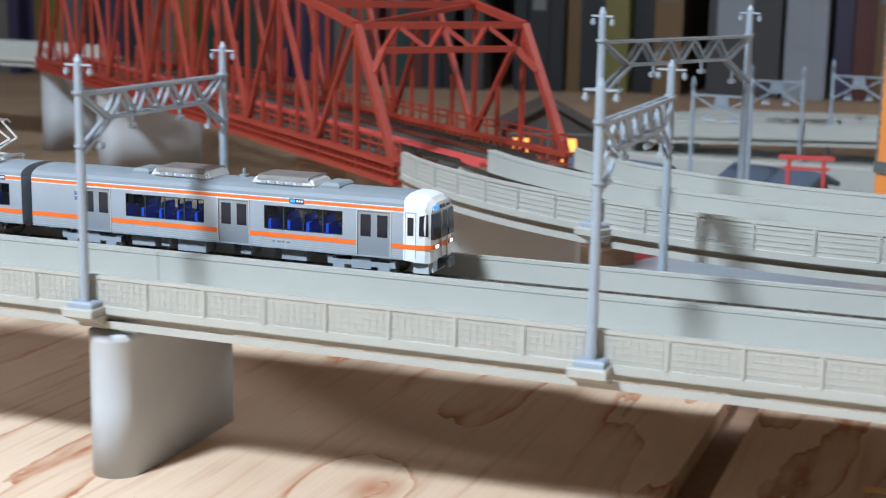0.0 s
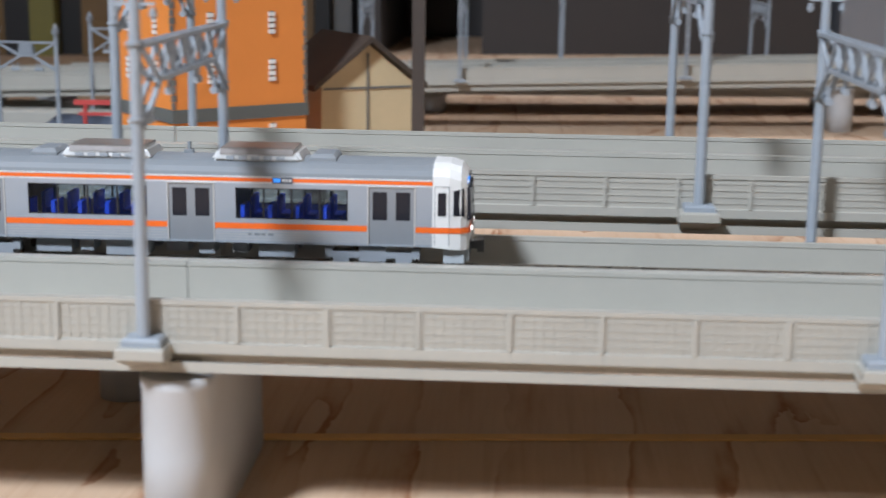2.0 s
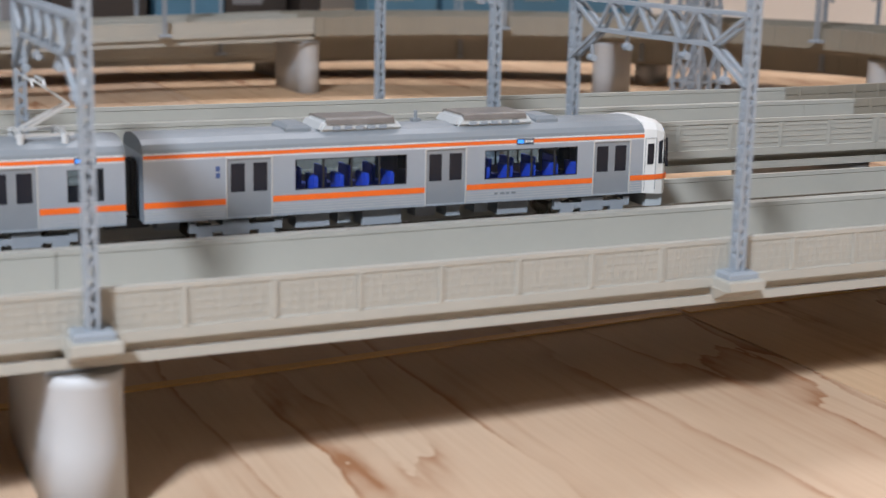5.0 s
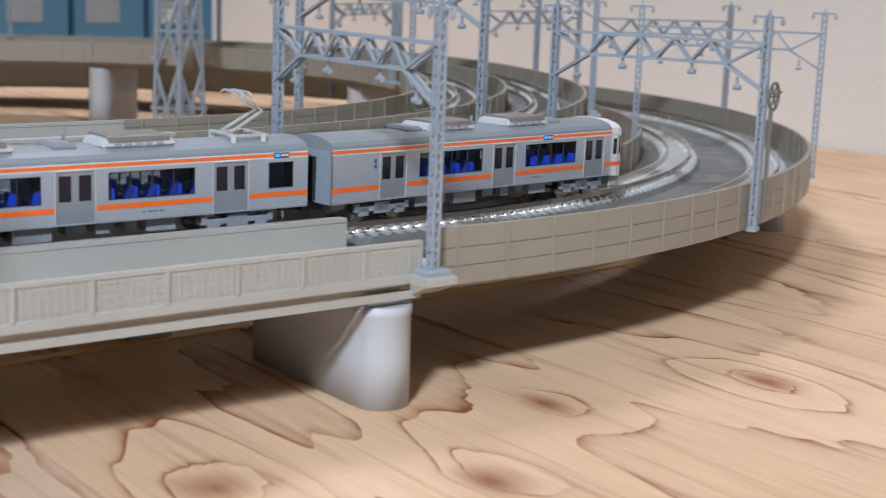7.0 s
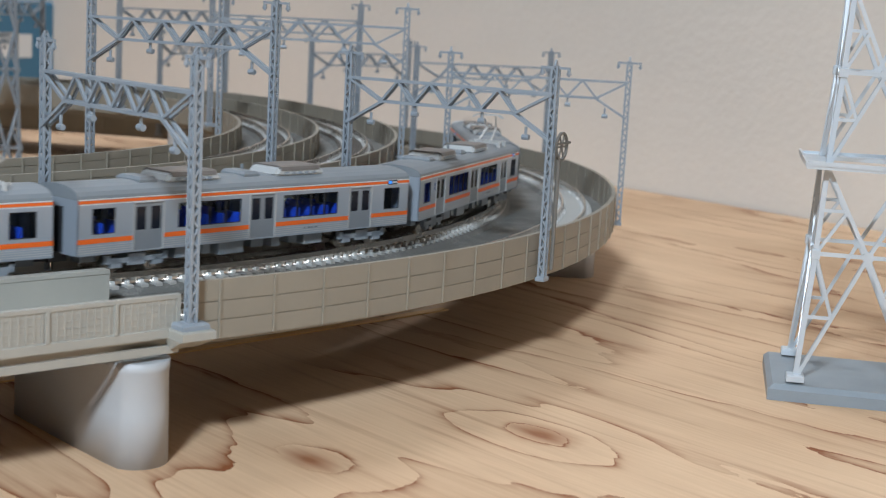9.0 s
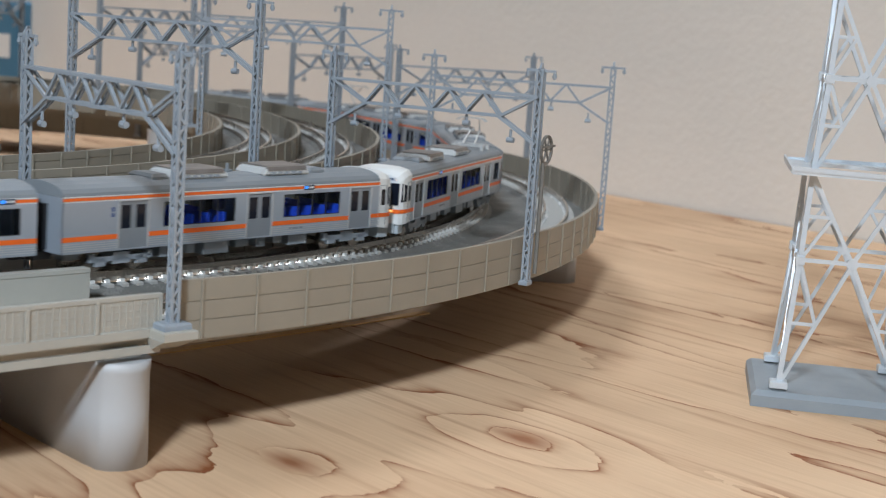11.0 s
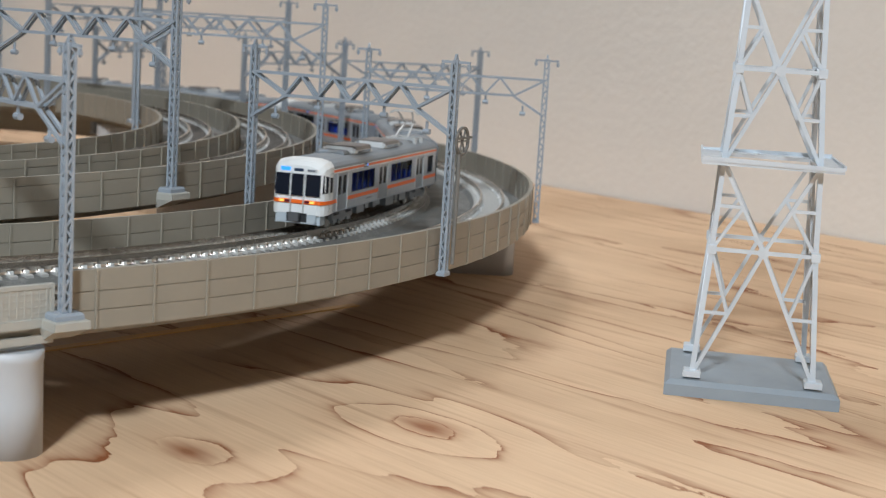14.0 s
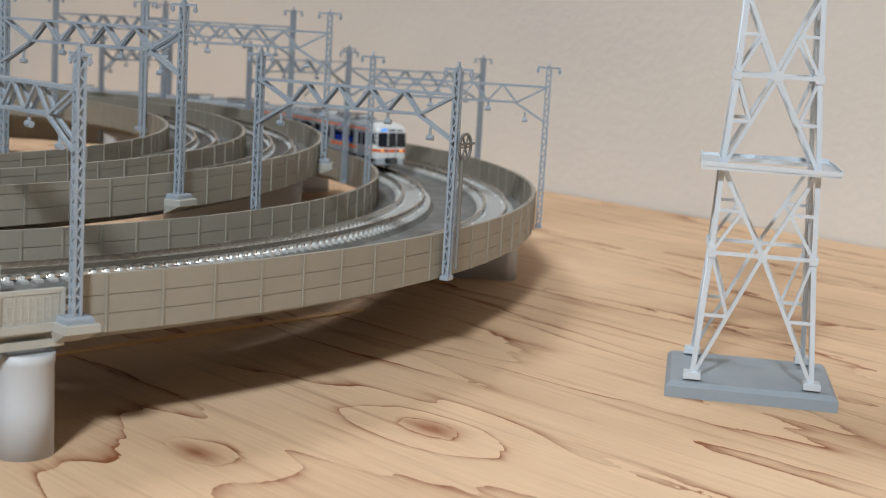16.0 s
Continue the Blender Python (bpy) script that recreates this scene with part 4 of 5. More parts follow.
    sec = [(-HALF, EAVE - 0.0001), (-HALF + 0.0002, 0.0222), (-0.0086, 0.0232), (-0.0062, 0.0241), (-0.003, 0.0246), (0, 0.02475),
           (0.003, 0.0246), (0.0062, 0.0241), (0.0086, 0.0232), (HALF - 0.0002, 0.0222), (HALF, EAVE - 0.0001)]
    rings = [[bm.verts.new((X(x), y, z)) for y, z in sec] for x in (0.0, end)]
    for i in range(len(sec)):
        j = (i + 1) % len(sec)
        bm.faces.new((rings[0][i], rings[0][j], rings[1][j], rings[1][i]))
    bm.faces.new(rings[0])
    bm.faces.new(rings[1][::-1])
    part("roof", bm, M["roofgrey"], car, "grey ribbed roof")
    for xc in ((0.0505, 0.0845) if cab else (0.042, 0.084)):
        bm = B()
        vs = []
        for x, k, z in ((-0.0105, 1, 0.0240), (0.0105, 1, 0.0240), (-0.0088, 0.88, 0.0267), (0.0088, 0.88, 0.0267)):
            vs.append([bm.verts.new((X(xc + x), y * k, z)) for y in (-0.0066, 0.0066)])
        a, b, c, d = vs
        for q in ((a[0], a[1], b[1], b[0]), (c[0], d[0], d[1], c[1]), (a[0], b[0], d[0], c[0]), (a[1], c[1], d[1], b[1]), (a[0], c[0], c[1], a[1]), (b[0], b[1], d[1], d[0])):
            bm.faces.new(q)
        bmesh.ops.recalc_face_normals(bm, faces=bm.faces[:])
        bmesh.ops.bevel(bm, geom=bm.edges[:], offset=0.0007, segments=2, affect="EDGES")
        u = part("air_conditioner", bm, M["acwhite"], car, "pale roof air conditioner with sloped rounded ends")
        bm = B()
        r1, r2 = [[bm.verts.new((X(xc + x), y, z)) for y, z in ((-0.0064, 0.0256), (-0.00595, 0.0268), (-0.0048, 0.02705), (0.0048, 0.02705), (0.00595, 0.0268), (0.0064, 0.0256))] for x in (-0.0082, 0.0082)]
        for k in range(6):
            bm.faces.new((r1[k], r1[(k + 1) % 6], r2[(k + 1) % 6], r2[k]))
        bm.faces.new(r1)
        bm.faces.new(r2[::-1])
        part("top_grille", bm, M["grille"], u, "speckled brown grille panel")
        for k in range(5):
            for s in (-1, 1):
                bm = B()
                y0, y1 = sorted((s * 0.0058, s * 0.0066))
                xb(bm, xc - 0.0068 + k * 0.0028, xc - 0.0050 + k * 0.0028, y0, y1, 0.0245, 0.0253)
                part("side_vent", bm, M["under"], u)
    for xc in ((0.036, 0.0990) if cab else (0.0265, 0.065)):
        bm = B()
        chamfer_box(bm, min(X(xc - 0.003), X(xc + 0.003)), max(X(xc - 0.003), X(xc + 0.003)), -0.005, 0.005, 0.0240, 0.0258, 0.0008)
        part("roof_vent", bm, M["roofgrey"], car)
    bm = B()
    rod(bm, (X(0.0675), 0.002, 0.024), (X(0.0675), 0.002, 0.0272), 0.0005, 6)
    box(bm, X(0.0675) - 0.001, X(0.0675) + 0.001, 0.001, 0.003, 0.0240, 0.0254)
    part("aerial", bm, M["roofgrey"], car)
    if kind in ("motor", "tail"):
        xp = CAR_L - 0.0155 - h
        bm = B()
        for y in (-0.005, 0.005):
            bar(bm, (xp - 0.006, y, 0.0256), (xp + 0.006, y, 0.0256), 0.0006)
        for x in (-0.005, 0.004):
            bar(bm, (xp + x, -0.006, 0.0258), (xp + x, 0.006, 0.0258), 0.0007)
        pg = part("pantograph_base", bm, M["acunit"], car, "silver frame of a single-arm pantograph")
        for x in (-0.005, 0.004):
            for y in (-0.006, 0.006):
                bm = B()
                rod(bm, (xp + x, y, 0.0238), (xp + x, y, 0.0260), 0.0008, 8)
                part("insulator", bm, M["acwhite"], pg)
        for y in (-0.0018, 0.0018):
            bm = B()
            bar(bm, (xp - 0.004, y * 1.4, 0.0262), (xp + 0.0058, y, 0.0315), 0.0006)
            part("lower_arm", bm, M["acunit"], pg)
            bm = B()
            bar(bm, (xp + 0.0058, y, 0.0315), (xp - 0.001, y * 1.7, 0.0365), 0.0005)
            part("upper_arm", bm, M["acunit"], pg)
        for x in (-0.0022, 0.0002):
            bm = B()
            bar(bm, (xp + x, -0.0045, 0.0368), (xp + x, 0.0045, 0.0368), 0.0005)
            for y in (-1, 1):
                bar(bm, (xp + x, y * 0.0045, 0.0368), (xp + x, y * 0.0062, 0.0357), 0.0005)
            part("contact_strip", bm, M["acunit"], pg)
    if cab:
        secs = [(0.1238, HALF, SILL, 0.0232, 0.02475), (0.1275, 0.0097, 0.0060, 0.0230, 0.0246), (0.1300, 0.0091, 0.0058, 0.0222, 0.0239), (0.1313, 0.0080, 0.0058, 0.0208, 0.0224), (0.1318, 0.0068, 0.0060, 0.0150, 0.0152)]
        bm = B()
        rings = []
        for x, w, z0, ze, zt in secs:
            rings.append([bm.verts.new((X(x), y, z)) for y, z in ((-w, z0), (-w, 0.0108), (-w, (ze + z0) / 2 + 0.002), (-w * 0.985, ze - 0.001), (-w * 0.86, ze + 0.0006), (-w * 0.5, zt - 0.0001), (0, zt),
                                                                  (w * 0.5, zt - 0.0001), (w * 0.86, ze + 0.0006), (w * 0.985, ze - 0.001), (w, (ze + z0) / 2 + 0.002), (w, 0.0108), (w, z0))])
        for a, b in zip(rings, rings[1:]):
            for i in range(len(a)):
                j = (i + 1) % len(a)
                bm.faces.new((a[i], a[j], b[j], b[i]))
        bm.faces.new(rings[-1])
        bm.faces.new(rings[0][::-1])
        c = part("cab", bm, M["white"], car, "white rounded cab front", smooth=False)
        bm = B()
        for y0, y1 in ((-0.0079, -0.0030), (-0.0021, 0.0021), (0.0030, 0.0079)):
            vs = []
            for y, z in ((y0, 0.0124), (y1, 0.0124), (y1, 0.0196), (y0, 0.0196)):
                xx = 0.1327 - 0.0004 * (abs(y) / 0.0079) ** 2 - 0.0004 * max(0, (z - 0.015) / 0.005)
                vs.append((X(xx), y, z))
            f1 = [bm.verts.new(v) for v in vs]
            f2 = [bm.verts.new((v[0] - flip * 0.0026, v[1], v[2])) for v in vs]
            bm.faces.new(f1)
            bm.faces.new(f2[::-1])
            for i in range(4):
                bm.faces.new((f1[i], f1[(i + 1) % 4], f2[(i + 1) % 4], f2[i]))
        for s in (-1, 1):
            vs = [(0.1285, 0.00965, 0.0136), (0.1309, 0.0085, 0.0133), (0.1306, 0.0085, 0.0196), (0.1285, 0.0096, 0.0190)]
            f1 = [bm.verts.new((X(a), s * (b + 0.00015), z)) for a, b, z in vs]
            f2 = [bm.verts.new((X(a - 0.0004), s * (b - 0.0008), z)) for a, b, z in vs]
            bm.faces.new(f1)
            bm.faces.new(f2[::-1])
            for i in range(4):
                bm.faces.new((f1[i], f1[(i + 1) % 4], f2[(i + 1) % 4], f2[i]))
        part("windscreen", bm, M["darkglass"], c)
        bm = B()
        for s in (-1, 1):
            y0, y1 = sorted((s * (HALF - 0.0002), s * (HALF + 0.0001)))
            xb(bm, 0.1250, 0.1268, y0, y1, 0.0135, 0.0186)
        part("cab_door_window", bm, M["darkglass"], c)
        bm = B()
        for s in (-1, 1):
            y0, y1 = sorted((s * (HALF - 0.0002), s * (HALF + 0.00005)))
            for xx in (0.1243, 0.1274):
                xb(bm, xx, xx + 0.00012, y0, y1, 0.0070, 0.0200)
            xb(bm, 0.1243, 0.1275, y0, y1, 0.0199, 0.0200)
        part("door_seam", bm, M["roofgrey"], c)
        bm = B()
        for s in (-1, 1):
            pts = [(0.1238, HALF + 0.0001), (0.1275, 0.0098), (0.1300, 0.0093), (0.13165, 0.0082), (0.1322, 0.0069)]
            for (xa, ya), (xb2, yb2) in zip(pts, pts[1:]):
                f1 = [bm.verts.new((X(a), s * b, z)) for a, b, z in ((xa, ya, 0.0096), (xb2, yb2, 0.0096), (xb2, yb2, 0.0109), (xa, ya, 0.0109))]
                bm.faces.new(f1)
        xb(bm, 0.1317, 0.1322, -0.0069, 0.0069, 0.0096, 0.0109)
        part("cab_stripe", bm, M["orange"], c, "orange band round the cab")
        for s in (-1, 1):
            bm = B()
            xb(bm, 0.1318, 0.1325, s * 0.0054 - 0.0008, s * 0.0054 + 0.0008, 0.0099, 0.0107)
            part("headlight", bm, M["headlight"] if kind == "lead" else M["markerlight"], c, "glowing lamp")
            bm = B()
            xb(bm, 0.1306, 0.1315, s * 0.0060 - 0.0004, s * 0.0060 + 0.0004, 0.0205, 0.0211)
            part("marker_light", bm, M["headlight"] if kind == "lead" else M["markerlight"], c)
        bm = B()
        xb(bm, 0.1306, 0.1316, flip * -0.0064 if flip > 0 else 0.0030, flip * -0.0030 if flip > 0 else 0.0064, 0.0204, 0.0216)
        part("front_sign", bm, M["sign"], c, "lit blue destination panel")
        bm = B()
        xb(bm, 0.1306, 0.1316, 0.0030 if flip > 0 else -0.0064, 0.0064 if flip > 0 else -0.0030, 0.0204, 0.0214)
        part("route_plate", bm, M["acwhite"], c, "pale plate with dark bars")
        bm = B()
        for k in range(3):
            y = (0.0035 + k * 0.0009) * flip
            xb(bm, 0.1315, 0.1317, y - 0.0003, y + 0.0003, 0.0206, 0.0212)
        part("plate_bar", bm, M["signdark"], c)
        bm = B()
        xb(bm, 0.1306, 0.1318, -0.0016, 0.0016, 0.0205, 0.0214)
        part("number_panel", bm, M["signdark"], c)
        for s in (-1, 1):
            bm = B()
            xb(bm, 0.1318, 0.1324, s * 0.0036 - 0.0009, s * 0.0036 + 0.0009, 0.0099, 0.0107)
            part("tail_lamp", bm, M["tailred"], c, "dark red tail lamp")
        bm = B()
        xb(bm, 0.1262, 0.1308, -0.0080, 0.0080, 0.0026, 0.0062)
        xb(bm, 0.1308, 0.1318, -0.0068, 0.0068, 0.0030, 0.0062)
        part("skirt", bm, M["skirt"], c, "grey snowplough skirt")
        bm = B()
        xb(bm, 0.1316, 0.13195, -0.0036, 0.0036, 0.0034, 0.0064)
        part("coupler_pocket", bm, M["black"], c)
        bm = B()
        for y in (-0.0023, 0.0023):
            bar(bm, (X(0.1324), y, 0.0066), (X(0.1322), y, 0.0200), 0.0004)
        part("handrail", bm, M["acunit"], c)
        bm = B()
        xb(bm, 0.1310, 0.1345, -0.0012, 0.0012, 0.0046, 0.0064)
        xb(bm, 0.1335, 0.1350, -0.0018, 0.0018, 0.0040, 0.0068)
        part("coupler", bm, M["pole_dark"], c)
    # running gear
    for xc in (0.0205, 0.1105):
        bm = B()
        for s in (-1, 1):
            y0, y1 = sorted((s * 0.0072, s * 0.0086))
            xb(bm, xc - 0.0105, xc + 0.0105, y0, y1, 0.0034, 0.0048)
            xb(bm, xc - 0.0030, xc + 0.0030, y0, y1, 0.0026, 0.0058)
            for e in (-0.007, 0.007):
                xb(bm, xc + e - 0.0018, xc + e + 0.0018, y0, y1 + (0.0003 if s > 0 else 0), 0.0022, 0.0046)
            for e in (-0.0105, 0.0088):
                xb(bm, xc + e, xc + e + 0.0017, y0, y1, 0.0040, 0.0056)
        xb(bm, xc - 0.002, xc + 0.002, -0.0072, 0.0072, 0.0040, 0.0064)
        bg = part("bogie", bm, M["under"], car, "grey bogie frame")
        for e in (-0.007, 0.007):
            bm = B()
            for s in (-1, 1):
                rod(bm, (X(xc + e), s * 0.0040, 0.0029), (X(xc + e), s * 0.0056, 0.0029), 0.0029, 14)
            rod(bm, (X(xc + e), -0.0040, 0.0029), (X(xc + e), 0.0040, 0.0029), 0.0006, 6)
            part("wheelset", bm, M["rail"], bg)
    for a, b, w, z in ((0.0345, 0.0425, 0.0078, 0.0030), (0.0445, 0.0475, 0.0076, 0.0034), (0.0505, 0.0600, 0.0080, 0.0026), (0.0640, 0.0690, 0.0070, 0.0036),
                       (0.0715, 0.0750, 0.0078, 0.0034), (0.0790, 0.0825, 0.0074, 0.0038), (0.0850, 0.0930, 0.0078, 0.0030), (0.0035, 0.0085, 0.006, 0.0040)):
        for s in (-1, 1):
            bm = B()
            y0, y1 = sorted((s * 0.0022, s * w))
            xb(bm, a, b, y0, y1, z, 0.0066)
            part("underfloor_box", bm, M["under"], car)
    for x in ((0.0,) if cab else (0.0, CAR_L)):
        bm = B()
        xb(bm, x - 0.003, x + 0.003, -0.0015, 0.0015, 0.0040, 0.0064)
        part("coupler", bm, M["pole_dark"], car)
    return car


KINDS = ["lead", "motor", "middle", "tail", "lead", "middle", "tail"]
PITCH = 0.1348
models, cars = {}, []
for kind in KINDS:
    if kind in models:
        cars.append(copy_thing(models[kind], Matrix()))
    else:
        models[kind] = train_car(kind)
        cars.append(models[kind])
NOSE_0, SPEED = 0.0858, 0.1252


def on_track(s):
    """A point of the inner track of the outer loop, s metres along it."""
    r = LINE_A.r - TRACK_IN
    if s > LINE_A.xa:
        s = LINE_A.xa + (s - LINE_A.xa) * LINE_A.r / r if s < LINE_A.xa + math.pi * r else END_A + s - LINE_A.xa - math.pi * r
    p, _ = LINE_A.at(s, TRACK_IN)
    return p + Vector((0, 0, RAIL_Z))


def car_pose(s_mid):
    a, b = on_track(s_mid - 0.045), on_track(s_mid + 0.045)
    d = (b - a).normalized()
    q = d.to_track_quat("X", "Z")
    return Matrix.Translation((a + b) / 2) @ q.to_matrix().to_4x4()


# ---- the left end of the raised loop and the truss bridge ----
class LeftCurve:
    """The pole line of the raised loop where it swings away to the back left."""
    cx, cy, r = 0.215, 0.3345, 0.2535

    def at(self, s, d=0.0):
        a = s / self.r
        n = Vector((math.sin(a), math.cos(a), 0))
        return Vector((self.cx, self.cy, 0.014)) - n * (self.r - d), n

    def frames(self, s0, s1, step=0.01):
        n = max(1, round((s1 - s0) / step))
        return [self.at(s0 + (s1 - s0) * i / n) for i in range(n + 1)]


LEFT = LeftCurve()
LEFT_END = radians(52) * LEFT.r
viaduct_straight("raised_viaduct", LINE_B, 0.215, 0.2488, "short raised viaduct unit before the curve")
viaduct_straight("raised_viaduct", LEFT, 0.0, LEFT_END, "curved raised viaduct running up to the red bridge")
for d in (0.0205, 0.0555):
    track(LINE_B, 0.215, 0.249, d, drop=lambda s: 0.0017)
    track(LEFT, 0.0, LEFT_END, d, drop=lambda s: 0.0017 * max(0.0, 1 - s / LEFT_END))
p, nrm = LEFT.at(LEFT_END, 0.038)
pier(p.x + 0.004, p.y - 0.004, -50, ground(0.05), 0.0402, 0.07, "grey beige pier under the end of the red bridge")
copy_thing(PORTAL_B, place(LEFT, 0.105))
pad(LEFT, 0.105, 0.0)


BRIDGE_END, BRIDGE_TURN = Vector((0.0143, 0.1868, 0.014)), 41.5


def truss_bridge():
    """A red double-track through truss with inclined end posts."""
    br = thing("truss_bridge", "red steel double-track truss bridge", "bridge", at=pose(BRIDGE_END.x, BRIDGE_END.y, 0.0, 0, 0, 180 - BRIDGE_TURN))
    # local: x along the bridge, y to the near side negative
    L, n, w, zb, zt = 0.640, 15, 0.078, 0.0490, 0.1010
    st = L / n
    top = lambda i: zt + 0.030 * math.sin(math.pi * (i - 1) / (n - 2))
    for side, y in (("near", 0.0), ("far", -w)):
        bm = B()
        box(bm, 0.004, L, y - 0.0018, y + 0.0018, zb - 0.0075, zb - 0.0055)
        box(bm, 0.004, L, y - 0.0018, y + 0.0018, zb, zb + 0.0020)
        for i in range(int(L / 0.0057)):
            box(bm, 0.006 + i * 0.0057, 0.0066 + i * 0.0057, y - 0.0012, y + 0.0012, zb - 0.0055, zb)
        box(bm, 0.004, L, y - 0.0012, y + 0.0012, zb - 0.0034, zb - 0.0028)
        part("bottom_girder", bm, M["red"], br)
        bm = B()
        rings = [[bm.verts.new((i * st, y + a * 0.0016, top(i) + c * 0.0016)) for a, c in ((-1, -1), (1, -1), (1, 1), (-1, 1))] for i in range(1, n)]
        for r1, r2 in zip(rings, rings[1:]):
            for k in range(4):
                bm.faces.new((r1[k], r1[(k + 1) % 4], r2[(k + 1) % 4], r2[k]))
        bm.faces.new(rings[0])
        bm.faces.new(rings[-1][::-1])
        part("top_chord", bm, M["red"], br)
        for a, b in (((0.006, y, zb), (st, y, zt)), ((L - 0.006, y, zb), (L - st, y, zt))):
            bm = B()
            bar(bm, a, b, 0.0033)
            part("end_post", bm, M["red"], br)
        for i in range(1, n):
            bm = B()
            bar(bm, (i * st, y, zb), (i * st, y, top(i)), 0.0019)
            part("vertical", bm, M["red"], br)
            bm = B()
            bar(bm, ((i + 0.5) * st, y, zb), ((i + 0.5) * st, y, (zb + zt) / 2), 0.0016)
            if i < n - 1:
                part("sub_vertical", bm, M["red"], br)
            else:
                bm.free()
        for i in range(1, n - 1):
            bm = B()
            a, b = (i, i + 1) if i % 2 else (i + 1, i)
            bar(bm, (a * st, y, top(a)), (b * st, y, zb), 0.0022)
            part("diagonal", bm, M["red"], br)
        bm = B()
        for z in (zb + 0.0062, zb + 0.0090):
            bar(bm, (0.005, y * 0.97 - 0.002, z), (L - 0.005, y * 0.97 - 0.002, z), 0.0008)
        for i in range(int(L / 0.0095)):
            bar(bm, (0.006 + i * 0.0095, y * 0.97 - 0.002, zb), (0.006 + i * 0.0095, y * 0.97 - 0.002, zb + 0.0092), 0.0008)
        part("railing", bm, M["red"], br)
    for i in range(1, n):
        bm = B()
        bar(bm, (i * st, 0, top(i)), (i * st, -w, top(i)), 0.0030)
        part("cross_beam", bm, M["red"], br)
        bm = B()
        bar(bm, (i * st, 0, top(i)), (min(n - 1, i + 1) * st, -w, top(min(n - 1, i + 1))), 0.0020)
        if i < n - 1:
            part("top_bracing", bm, M["red"], br)
        else:
            bm.free()
        bm = B()
        bar(bm, (i * st, 0, zb - 0.003), (i * st, -w, zb - 0.003), 0.0040)
        part("floor_beam", bm, M["red"], br)
    bm = B()
    zl = zt - 0.0095
    xl = st * (zl - zb) / (zt - zb)
    bar(bm, (xl, -0.008, zl), (xl, -w + 0.008, zl), 0.0026)
    for a, b in (((xl - 0.006, -0.001, zl - 0.009), (xl, -0.008, zl)), ((xl - 0.006, -w + 0.001, zl - 0.009), (xl, -w + 0.008, zl))):
        bar(bm, a, b, 0.0026)
    for i in range(6):
        ya, yb = -0.008 - (w - 0.016) * i / 6, -0.008 - (w - 0.016) * (i + 1) / 6
        za, zc = (zl, zt) if i % 2 == 0 else (zt, zl)
        xa, xc = (xl, st) if i % 2 == 0 else (st, xl)
        bar(bm, (xa, ya, za), (xc, yb, zc), 0.0017)
    part("portal_frame", bm, M["red"], br)
    for y in (-0.0205, -0.0555):
        bm = B()
        for g in (-0.0048, 0.0048):
            box(bm, 0.0, L, y + g - 0.0004, y + g + 0.0004, 0.0490, 0.0513)
        part("rail", bm, M["rail"], br)
        bm = B()
        for i in range(int(L / 0.0048)):
            box(bm, i * 0.0048, i * 0.0048 + 0.0024, y - 0.008, y + 0.008, 0.0476, 0.0490)
        tagged(part("sleeper_run", bm, M["tie"], br), kind="stuff")
    bm = B()
    box(bm, 0.0, L, -0.0420, -0.0340, 0.0476, 0.0494)
    part("walkway", bm, M["torii"], br, "faded red walkway between the tracks")
    return br


truss_bridge()
p = BRIDGE_END
fwd = Vector((-math.cos(radians(BRIDGE_TURN)), math.sin(radians(BRIDGE_TURN)), 0))
nrm = Vector((fwd.y, -fwd.x, 0))
for dist in (0.47, 0.64):
    q = p + fwd * dist + nrm * 0.038
    broad = pier(0, 0, 0, 0, 0.0400 - ground(q.x), 0.07, "broad pale grey pier under the red bridge")
    broad.matrix_basis = pose(q.x, q.y, ground(q.x), 0, 0, -BRIDGE_TURN) @ Matrix.Diagonal((2.1, 1.0, 1.0, 1.0))
far_end = p + fwd * 0.645
fwd = Vector((-0.985, 0.17, 0))
nrm = Vector((fwd.y, -fwd.x, 0))


class FarStraight:
    def at(self, s, d=0.0):
        return far_end + fwd * s + nrm * d, nrm

    def frames(self, s0, s1):
        return [self.at(s0), self.at(s1)]


viaduct_straight("far_viaduct", FarStraight(), 0.0, 0.56, "distant viaduct beyond the red bridge")


